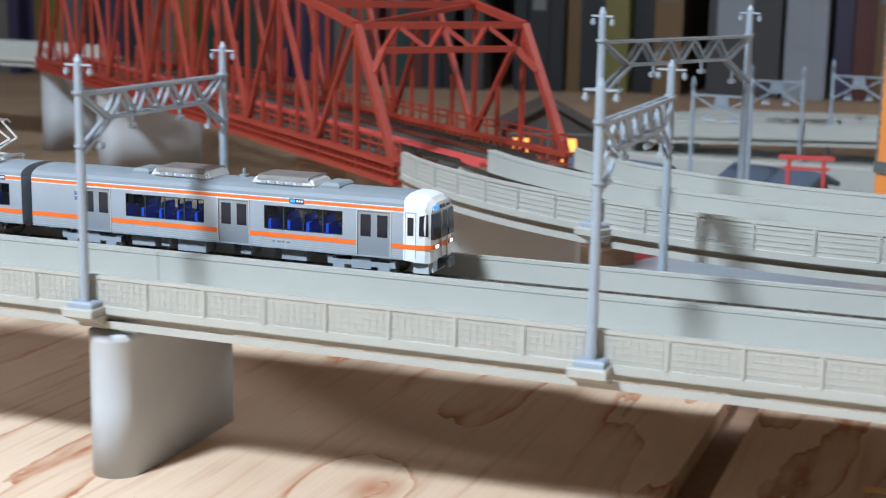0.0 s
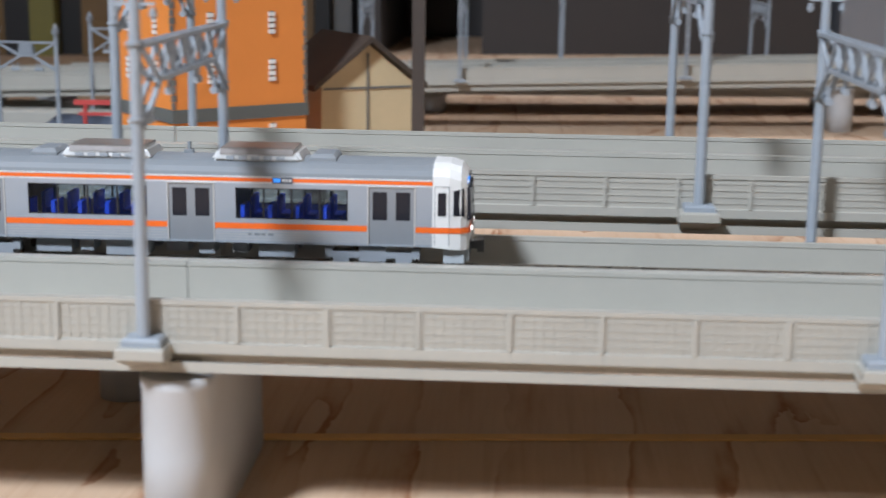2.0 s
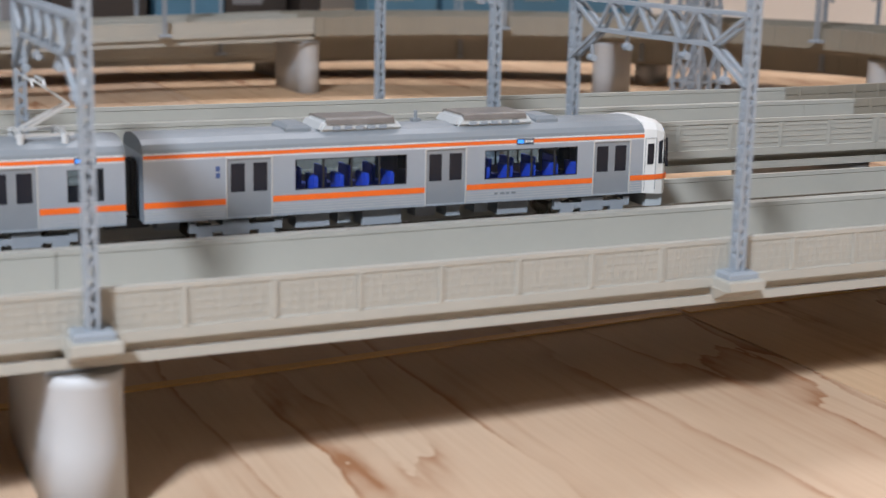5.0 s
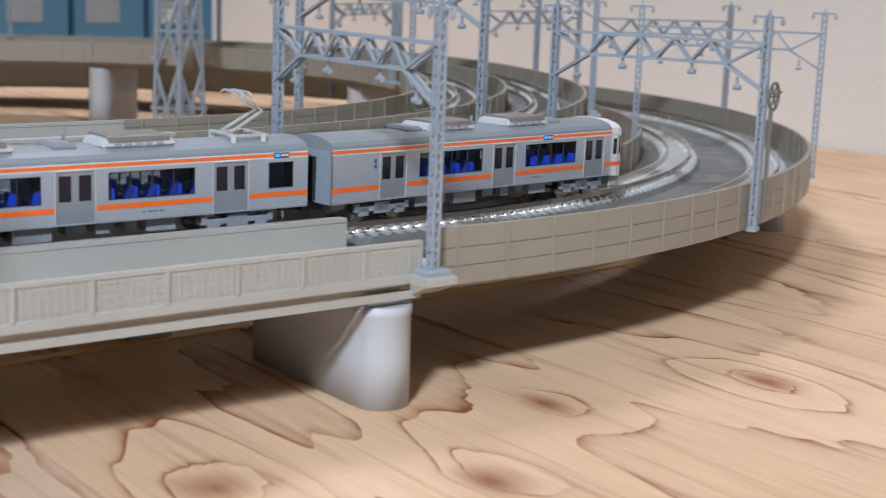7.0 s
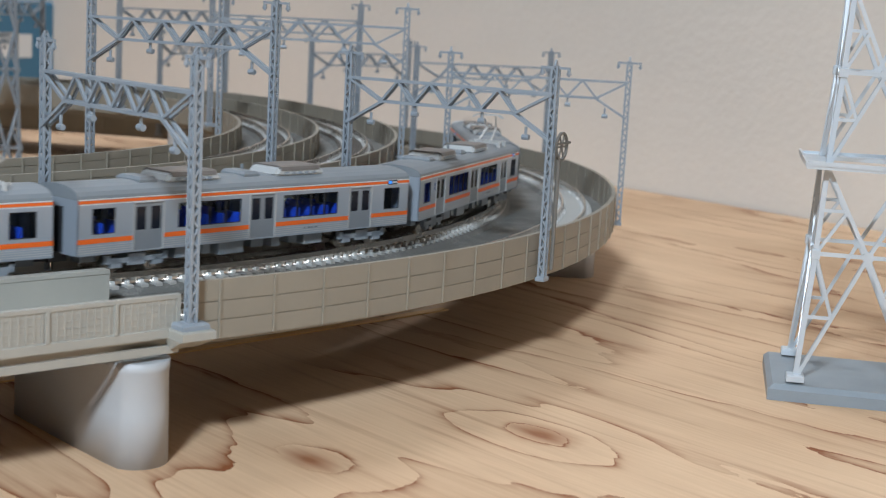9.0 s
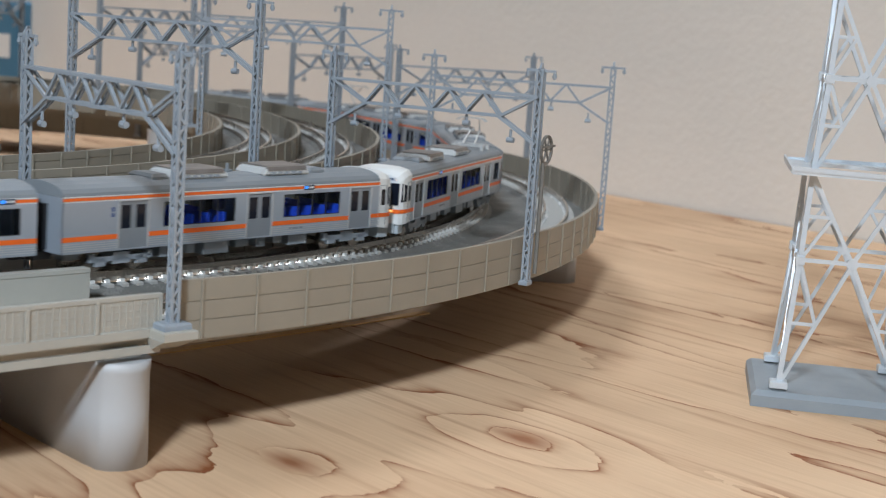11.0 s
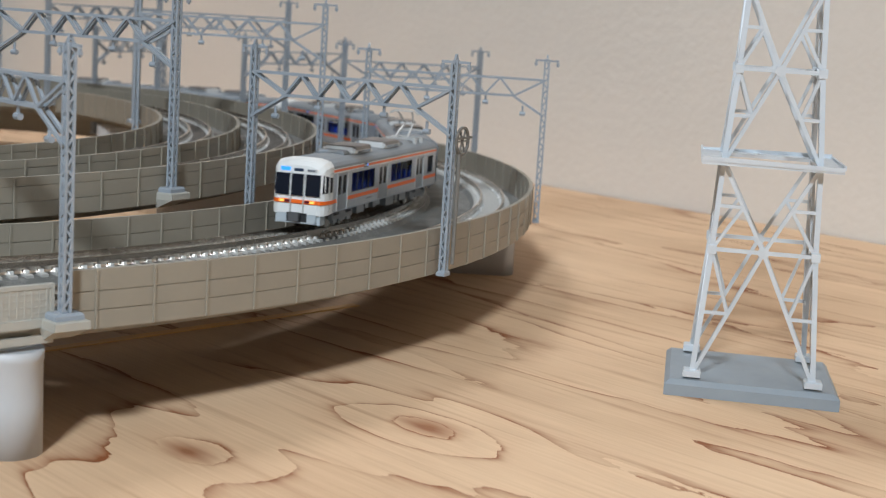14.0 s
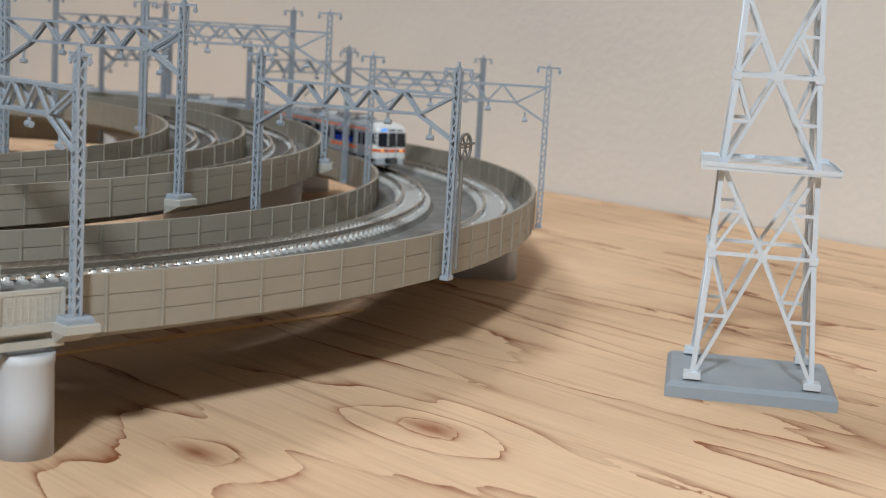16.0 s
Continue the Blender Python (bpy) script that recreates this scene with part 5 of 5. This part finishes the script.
# ---- buildings ----
def orange_building():
    b = thing("orange_building", "tall orange model building with white windows and grey band", "building",
              at=pose(0.2146, 0.2890, 0.0, 0, 0, 40))
    # local x runs along the right-hand face, y along the other face
    W, D, H = 0.0600, 0.0570, 0.150
    bm = B()
    box(bm, 0, W, 0, D, ground(0.2), 0.0398)
    box(bm, 0, W, 0, D, 0.0450, H)
    part("wall", bm, M["bldg"], b)
    bm = B()
    box(bm, -0.0008, W + 0.0008, -0.0008, D + 0.0008, 0.0398, 0.0450)
    part("plinth_band", bm, M["bldgbase"], b, "dark grey band")
    bm = B()
    for z in (0.0885, 0.1265):
        box(bm, -0.0002, W + 0.0002, -0.0002, D + 0.0002, z, z + 0.0004)
    part("floor_line", bm, M["trim"], b)
    bm = B()
    for cx, cy in ((0, 0), (W, 0), (0, D), (W, D)):
        for k in range(34):
            z = 0.0452 + k * 0.003
            e = 0.0013 if k % 2 else 0.0008
            box(bm, cx - (e if cx else 0.0004), cx + (0.0004 if cx else e), cy - (e if cy else 0.0004), cy + (0.0004 if cy else e), z, z + 0.0026)
    tagged(part("quoin", bm, M["trim"], b), kind="stuff")
    bm = B()
    for k in range(11):
        box(bm, 0.002 + k * 0.0052, 0.0046 + k * 0.0052, -0.0003, 0.0003, 0.1045, 0.1078)
        if k < 10:
            box(bm, -0.0003, 0.0003, 0.002 + k * 0.0052, 0.0046 + k * 0.0052, 0.1045, 0.1078)
    part("dentil_band", bm, M["trim"], b)
    bm = B()
    box(bm, -0.001, W + 0.001, -0.001, D + 0.001, H, H + 0.003)
    part("roof", bm, M["bldgbase"], b)

    def window(u, z, face):
        bm = B()
        g = B()
        w, h = 0.0028, 0.0092
        for k in range(4):
            za = z - h / 2 + k * h / 4
            a = (u - w / 2, u + w / 2, -0.0009, 0.0004, za + 0.0003, za + h / 4 - 0.0004)
            if face == "x":
                box(bm, *a)
            else:
                box(bm, a[2], a[3], a[0], a[1], a[4], a[5])
        if face == "x":
            box(g, u - w / 2 + 0.0005, u + w / 2 - 0.0005, -0.0004, 0.0004, z - h / 2, z + h / 2)
        else:
            box(g, -0.0004, 0.0004, u - w / 2 + 0.0005, u + w / 2 - 0.0005, z - h / 2, z + h / 2)
        wn = part("window", bm, M["winwhite"], b, "white louvred window")
        part("pane", g, M["trim"], wn)

    for z in (0.0330, 0.0590, 0.0780, 0.0970, 0.1160, 0.137):
        window(0.0165, z, "x")
        window(0.0440, z, "x")
        for u in (0.0140, 0.0395):
            window(u, z, "y")


orange_building()


def gabled_house(at, w, d, h, roof, wall_mat, roof_mat, label, name="model_house", lit=False):
    """A house with its gable at local -y, roof with eaves, and the wall boards of its front."""
    b = thing(name, label, "house", group="model houses", at=at)
    bm = B()
    vs = [bm.verts.new(v) for v in ((-w / 2, 0, 0), (w / 2, 0, 0), (w / 2, 0, h), (0, 0, h + roof), (-w / 2, 0, h),
                                    (-w / 2, d, 0), (w / 2, d, 0), (w / 2, d, h), (0, d, h + roof), (-w / 2, d, h))]
    for f in ((0, 1, 2, 3, 4), (9, 8, 7, 6, 5), (0, 5, 6, 1), (1, 6, 7, 2), (2, 7, 8, 3), (3, 8, 9, 4), (4, 9, 5, 0)):
        bm.faces.new([vs[i] for i in f])
    part("wall", bm, wall_mat, b)
    for s in (-1, 1):
        bm = B()
        o = 0.005
        k = roof / (w / 2)
        pts = [(0, h + roof + 0.0008), (s * (w / 2 + o), h - o * k + 0.0008), (s * (w / 2 + o), h - o * k + 0.0032), (0, h + roof + 0.0034)]
        a = [bm.verts.new((x, -o, z)) for x, z in pts]
        c = [bm.verts.new((x, d + o, z)) for x, z in pts]
        bm.faces.new(a)
        bm.faces.new(c[::-1])
        for i in range(4):
            bm.faces.new((a[i], a[(i + 1) % 4], c[(i + 1) % 4], c[i]))
        part("roof_slope", bm, roof_mat, b, "dark pitched roof")
    bm = B()
    box(bm, -0.0005, 0.0005, -0.0006, 0.0004, 0, h + roof - 0.004)
    box(bm, -w / 2 + 0.001, w / 2 - 0.001, -0.0006, 0.0004, h - 0.003, h - 0.002)
    part("timber", bm, M["trim"], b)
    if lit:
        for u in (-0.3, 0.22):
            bm = B()
            box(bm, w * u - 0.005, w * u + 0.005, -0.0008, 0.0004, h * 0.35, h * 0.85)
            part("lit_window", bm, M["glow"], b, "window glowing orange")
    return b


gabled_house(pose(0.2825, 0.3600, ground(0.281), 0, 0, 30), 0.043, 0.048, 0.0580, 0.0165, M["cream"], M["roofdark"], "cream model house with dark brown pitched roof")
gabled_house(pose(0.084, 0.335, ground(0.084), 0, 0, 66), 0.038, 0.050, 0.034, 0.013, M["torii"], M["roofblue"], "low model house with blue-grey roof and red gable")
gabled_house(pose(-0.045, 0.58, ground(-0.04), 0, 0, 20), 0.06, 0.05, 0.036, 0.016, M["roofdark"], M["roofdark"], "dark model house with glowing orange windows", lit=True)
gabled_house(pose(0.130, 0.545, ground(0.13), 0, 0, 70), 0.034, 0.05, 0.013, 0.006, M["trim"], M["roofblue"], "low model shed with dark blue roof")


def torii():
    t = thing("torii_gate", "small red wooden shrine gate", "gate", at=pose(0.1327, 0.4688, ground(0.1327), 0, 0, 8))
    for x in (-0.009, 0.009):
        bm = B()
        rod(bm, (x * 1.1, 0, 0), (x, 0, 0.039), 0.0012, 8)
        part("post", bm, M["torii"], t)
    bm = B()
    box(bm, -0.0145, 0.0145, -0.0013, 0.0013, 0.0385, 0.0410)
    part("lintel", bm, M["torii"], t)
    bm = B()
    box(bm, -0.0125, 0.0125, -0.0009, 0.0009, 0.0330, 0.0346)
    part("tie_beam", bm, M["torii"], t)


torii()
post = thing("dark_post", "thin dark brown square post", "post", at=pose(0.3057, 0.3456, ground(0.3057)))
part("shaft", chamfer_box(B(), -0.0026, 0.0026, -0.0026, 0.0026, 0, 0.17, 0.0006), M["roofdark"], post)


YARD = portal(0.034, 0.0012, 0.0760, "small grey catenary portal over the yard tracks", "yard portals", solid=True, foot=0.0026)
YARD.matrix_basis = pose(0.095, 0.512, ground(0.095), 0, 0, 86)
copy_thing(YARD, pose(0.108, 0.640, ground(0.108), 0, 0, 86))
copy_thing(YARD, pose(0.158, 0.660, ground(0.158), 0, 0, 86))
for y0, y1, z, lab in ((0.585, 0.600, 0.012, "pale grey low platform wall in the model yard"), (0.630, 0.700, 0.006, "pale grey road strip behind the model yard")):
    kerb = thing("platform_strip", lab, "platform")
    part("slab", chamfer_box(B(), 0.0, 0.25, y0, y1, -0.016, z - 0.004, 0.0008), M["concrete"], kerb)
for at, size, lab in ((pose(0.052, 0.318, ground(0.05), 0, 0, -38), (0.050, 0.020, 0.016), "dark brown wooden block under the raised viaduct"),
                      (pose(-0.120, 0.425, ground(-0.12), 0, 0, -38), (0.062, 0.030, 0.030), "dark brown wooden block beside the red bridge")):
    block = thing("wooden_block", lab, "block", group="wooden blocks", at=at)
    part("body", chamfer_box(B(), -size[0] / 2, size[0] / 2, -size[1] / 2, size[1] / 2, 0, size[2], 0.0006), M["plyedge"], block)


# ---- steel towers ----
def lattice_tower(name, label, at, levels, half, leg, base, plate_z=None, mat="tower"):
    t = thing(name, label, "tower", at=at)
    if base:
        bw, bd, bh = base
        bm = chamfer_box(B(), -bw / 2, bw / 2, -bd / 2, bd / 2, 0, bh, 0.0015)
        part("base", bm, M["towerbase"], t, "flat grey plastic base")
    P = lambda i, sx, sy: Vector((sx * half[i], sy * half[i], levels[i]))
    for sx in (-1, 1):
        for sy in (-1, 1):
            bm = B()
            poly_bar(bm, [P(i, sx, sy) for i in range(len(levels))], leg)
            part("leg", bm, M[mat], t)
            if base:
                bm = chamfer_box(B(), sx * half[0] - 0.0027, sx * half[0] + 0.0027, sy * half[0] - 0.0027, sy * half[0] + 0.0027, levels[0] - 0.0005, levels[0] + 0.0016, 0.0004)
                part("leg_foot", bm, M[mat], t)
    corners = ((-1, -1), (1, -1), (1, 1), (-1, 1))
    for k in range(4):
        a, b = corners[k], corners[(k + 1) % 4]

        def brace(p, q, w):
            bm = B()
            bar(bm, p, q, w)
            part("brace", bm, M[mat], t)

        for i in range(0, len(levels) - 2, 2):
            lo, md, hi = (P(i, *a), P(i, *b)), (P(i + 1, *a), P(i + 1, *b)), (P(i + 2, *a), P(i + 2, *b))
            c = (md[0] + md[1]) / 2
            for q in (lo[0], lo[1], hi[0], hi[1]):
                brace(q, c, leg * 0.74)
            brace(md[0], md[1], leg * 0.74)
            for e in (0, 1):
                for q in (lo, hi):
                    m1 = q[e].lerp(c, 0.5)
                    brace(m1, q[e].lerp(md[e], 0.5), leg * 0.62)
                    brace(m1, md[e], leg * 0.62)
            d = Vector((b[0] + a[0], b[1] + a[1], 0)).normalized() * leg * 0.55
            bm = B()
            rod(bm, c - d, c + d, leg * 1.1, 12)
            part("gusset_plate", bm, M[mat], t)
        for i in range(1, len(levels) - 1, 2):
            bm = B()
            q = P(i, *a)
            chamfer_box(bm, q.x - leg * 0.85, q.x + leg * 0.85, q.y - leg * 0.85, q.y + leg * 0.85, q.z - leg * 0.9, q.z + leg * 0.9, leg * 0.2)
            part("joint", bm, M[mat], t)
        bm = B()
        bar(bm, P(len(levels) - 1, *a), P(len(levels) - 1, *b), leg * 0.8)
        part("top_bar", bm, M[mat], t)
    if plate_z:
        i = levels.index(plate_z)
        w = half[i] + 0.0065
        bm = B()
        for a, b, c, d in ((-w, w, -w, -half[i] + 0.001), (-w, w, half[i] - 0.001, w), (-w, -half[i] + 0.001, -half[i], half[i]), (half[i] - 0.001, w, -half[i], half[i])):
            box(bm, a, b, c, d, plate_z - 0.0006, plate_z + 0.0006)
        part("platform", bm, M[mat], t, "flat walkway platform")
        bm = B()
        for k in range(4):
            a, b = corners[k], corners[(k + 1) % 4]
            bar(bm, (a[0] * w, a[1] * w, plate_z + 0.0012), (b[0] * w, b[1] * w, plate_z + 0.0006), 0.0007, 0.0014)
        part("platform_rim", bm, M[mat], t)
    return t


TOWER_TURN = -53.0
lattice_tower("transmission_tower", "silver lattice steel tower on a grey base", pose(1.0565, -0.0492, 0, 0, 0, TOWER_TURN),
              [0.0062, 0.0455, 0.0725, 0.1010, 0.1262, 0.150, 0.172], [0.0184, 0.0156, 0.0145, 0.0124, 0.0113, 0.0098, 0.0085], 0.0016, (0.0530, 0.0470, 0.0050), 0.0725)
lattice_tower("lattice_mast", "grey lattice radio mast between the tracks", pose(1.012, 0.475, 0, 0, 0, 20),
              [0.0, 0.022, 0.044, 0.066, 0.088, 0.11, 0.132, 0.154, 0.176], [0.0105, 0.0098, 0.0092, 0.0086, 0.008, 0.0075, 0.007, 0.0065, 0.006], 0.0017, None, None, "pole")


# ---- small line-side gear ----
def switch_box():
    g = thing("switch_gear", "grey line-side switch box on a thin ladder post", "switch box", at=pose(0.427, -0.001, 0))
    bm = B()
    for x in (-0.0022, 0.0022):
        rod(bm, (x, 0, 0.0340), (x, 0, 0.0800), 0.0004, 6)
    for k in range(8):
        rod(bm, (-0.0022, 0, 0.037 + k * 0.005), (0.0022, 0, 0.037 + k * 0.005), 0.0003, 5)
    part("post", bm, M["pole"], g)
    part("box", chamfer_box(B(), -0.0022, 0.0022, -0.0021, 0.0016, 0.0490, 0.0575, 0.0005), M["pole"], g)
    part("foot", chamfer_box(B(), -0.004, 0.0045, -0.0025, 0.003, 0.0334, 0.0347, 0.0003), M["concrete_in"], g)
    bm = B()
    for k in range(16):
        a, b = k * math.tau / 16, (k + 1) * math.tau / 16
        bar(bm, (0.002 + 0.0042 * math.cos(a), 0.001, 0.0775 + 0.0042 * math.sin(a)), (0.002 + 0.0042 * math.cos(b), 0.001, 0.0775 + 0.0042 * math.sin(b)), 0.00035)
    bar(bm, (-0.0035, 0.001, 0.0785), (0.0115, 0.001, 0.0785), 0.0007)
    bar(bm, (-0.003, 0.001, 0.0735), (0.006, 0.001, 0.0790), 0.0006)
    part("pulley", bm, M["pole"], g, "thin wheel of the tensioning gear")


switch_box()


def balancer(m):
    g = thing("tension_pulley", "dark spoked tension pulley on a catenary pole", "pulley", at=m)
    bm = B()
    for k in range(18):
        a, b = k * math.tau / 18, (k + 1) * math.tau / 18
        bar(bm, (0.0044 * math.cos(a), 0, 0.0044 * math.sin(a)), (0.0044 * math.cos(b), 0, 0.0044 * math.sin(b)), 0.0008)
    for k in range(3):
        a = k * math.pi / 3
        bar(bm, (-0.0044 * math.cos(a), 0, -0.0044 * math.sin(a)), (0.0044 * math.cos(a), 0, 0.0044 * math.sin(a)), 0.0005)
    part("wheel", bm, M["trim"], g)
    bm = B()
    bar(bm, (-0.005, 0, 0.001), (0.007, 0, 0.001), 0.0007)
    part("arm", bm, M["trim"], g)
    bm = B()
    rod(bm, (-0.0018, 0, -0.040), (-0.0018, 0, -0.004), 0.0007, 6)
    part("weight_rod", bm, M["trim"], g)


p, nrm = LINE_A.at(C_A[0], 0.0)
balancer(pose(p.x + 0.0035, p.y - 0.0015, p.z + 0.0735, 0, 0, 20.8))


def signal(m):
    g = thing("signal_ladder", "grey signal with ladder on the raised viaduct", "signal", at=m)
    bm = B()
    for x in (-0.0022, 0.0006, 0.0024):
        rod(bm, (x, 0, 0.030), (x, 0, 0.1), 0.00035, 5)
    for k in range(5):
        rod(bm, (-0.0022, 0, 0.08 + k * 0.004), (0.0024, 0, 0.08 + k * 0.004), 0.0003, 5)
    part("ladder", bm, M["pole"], g)
    part("box", chamfer_box(B(), -0.0020, 0.0022, -0.0018, 0.0018, 0.0560, 0.0630, 0.0005), M["pole"], g)


signal(pose(0.532, 0.161, 0.014))


# ---- the shelves at the back ----
def bookshelf():
    sh = thing("bookshelf", "dark bookshelf behind the table, full of books", "bookshelf")
    for z in (-0.04, 0.33, 0.70):
        part("shelf_board", box(B(), -2.2, 1.05, 1.28, 1.62, z - 0.022, z), M["shelfwood"], sh)
    for x in (-2.2, -1.2, -0.35, 0.18, 1.05):
        part("upright", box(B(), x - 0.012, x + 0.012, 1.285, 1.62, -0.7, 1.0), M["dark"], sh)
    part("back_panel", box(B(), -2.2, 1.05, 1.62, 1.635, -0.7, 1.0), M["dark"], sh)


bookshelf()
rnd = random.Random(7)
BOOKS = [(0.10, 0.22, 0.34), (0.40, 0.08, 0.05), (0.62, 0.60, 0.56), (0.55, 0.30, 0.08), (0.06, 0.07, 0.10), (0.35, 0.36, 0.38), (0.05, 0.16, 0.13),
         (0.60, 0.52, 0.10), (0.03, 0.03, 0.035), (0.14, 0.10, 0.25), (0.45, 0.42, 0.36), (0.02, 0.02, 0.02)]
# Covers scaled to about a quarter: the recessed shelf's shade is in their colour.
BOOK_SHADED = [material("shaded_book_cover", [v * 0.24 + 0.003 for v in c], 0.4, grain=0.1, scale=120, stain=0.1, random_tone=0.4) for c in BOOKS]


def book(x, w, h, d, z, k):
    b = thing("book", "upright book on the shelf", "book", group="books", at=pose(x, 1.30 + rnd.uniform(0, 0.03), z))
    part("cover", box(B(), 0, w, 0, d, 0, h), BOOK_SHADED[k], b)
    part("label_bar", box(B(), w * 0.2, w * 0.8, -0.0008, 0.0002, h * 0.55, h * 0.8), BOOK_SHADED[2 if k != 2 else 1], b)


for z in (-0.04, 0.33):
    x = -1.18
    while x < (0.14 if z < 0 else 0.9):
        if z < 0 and -0.11 < x < 0.055:
            x += 0.165
            continue
        w = rnd.uniform(0.014, 0.034)
        if abs(x + 0.35) > 0.035 and abs(x - 0.18) > 0.035:
            book(x, w - 0.0012, rnd.uniform(0.20, 0.30), rnd.uniform(0.15, 0.24), z, rnd.randrange(len(BOOKS)))
        x += w


def carton(x0, x1, y0, y1, z0, z1, mat, label):
    b = thing("storage_box", label, "box", group="boxes on the shelf")
    part("body", chamfer_box(B(), x0, x1, y0, y1, z0, z1, 0.003), mat, b)
    part("label_bar", box(B(), x0 + (x1 - x0) * 0.12, x0 + (x1 - x0) * 0.6, y0 - 0.001, y0 + 0.0003, z0 + (z1 - z0) * 0.35, z0 + (z1 - z0) * 0.6), M["palegrey"], b)


carton(0.68, 0.76, 1.30, 1.5, -0.04, 0.10, M["palegrey"], "pale cardboard box on the shelf")
carton(0.77, 0.87, 1.30, 1.5, -0.04, 0.20, M["dark"], "black box on the shelf")
carton(0.88, 0.955, 1.30, 1.5, -0.04, 0.16, M["bluebox"], "blue box on the shelf")
for x in (1.07, 1.155, 1.24, 1.325):
    b = thing("blue_case", "blue train case leaning at the back of the table", "box", group="blue cases")
    part("body", chamfer_box(B(), x, x + 0.078, 1.16, 1.20, 0.0, 0.095, 0.003), M["bluebox"], b)
    part("label_bar", box(B(), x + 0.012, x + 0.05, 1.159, 1.1602, 0.035, 0.06), M["winwhite"] if x > 1.3 else M["towerbase"], b)

mat = thing("card_base", "grey card base sheet under the model village", "base sheet")
part("sheet", box(B(), 0.0, 0.27, 0.29, 0.62, ground(0.0) - 0.004, ground(0.27) + 0.0012), M["towerbase"], mat)
screen = thing("monitor", "black monitor with a pale grey screen on the shelf", "monitor", at=pose(0.30, 1.30, -0.04))
part("bezel", chamfer_box(B(), 0, 0.36, 0.0, 0.05, 0, 0.32, 0.004), M["dark"], screen)
part("panel", box(B(), 0.05, 0.31, -0.0008, 0.001, 0.10, 0.30), M["palegrey"], screen)
for x0, x1, h, k, lab in ((-0.08, 0.00, 0.28, "dark", "black binder on the shelf"), (0.005, 0.05, 0.26, "palegrey", "white binder on the shelf"), (0.96, 1.03, 0.2, "dark", "black box on the shelf")):
    carton(x0, x1, 1.31, 1.5, -0.04, -0.06 + h, M[k], lab)

# A thin yellow strip flat on the table, running along below the viaduct.
strip = thing("tape_strip", "thin yellow strip along the table", "tape")
part("tape", (lambda bm: [bar(bm, (x, 0.0505 + (x - 0.20) * 0.065 + 0.0155 * (max(0, 0.745 - x)), ground(x) + 0.0004), (x2, 0.0505 + (x2 - 0.20) * 0.065 + 0.0155 * max(0, 0.745 - x2), ground(x2) + 0.0004), 0.0036, 0.0005)
                          for x, x2 in ((0.20, 0.7440), (0.7465, 1.02))] and bm)(B()), M["tape"], strip)



PACE = [(0.0, -0.0052), (0.5, -0.0003), (1.0, 0.0044), (1.5, 0.0050), (2.0, 0.0036), (2.5, 0.0030), (3.0, 0.0024), (3.5, 0.0006), (4.0, 0.0),
        (7.5, 0.0), (9.0, 0.0015), (12.0, -0.0035), (13.5, -0.0075), (14.5, -0.0070), (15.0, -0.0055), (16.0, -0.0040)]


def uneven(t):
    """The train's lead over an even pace: it pulls away briskly, settles, and lags a little in the curve."""
    for (a, p), (b, q) in zip(PACE, PACE[1:]):
        if a <= t <= b:
            return p + (q - p) * (t - a) / (b - a)
    return 0.0


def motions():
    for i, car in enumerate(cars):
        rows = []
        for k in range(33):
            t = k * 0.5
            rows.append((t, car_pose(NOSE_0 + SPEED * t + uneven(t) + 0.0036 * min(2.5, max(0.0, t - 5.5)) + 0.0118 * max(0.0, t - 8.2) - 0.0660 - i * PITCH)))
        walk(car, rows)


motions()
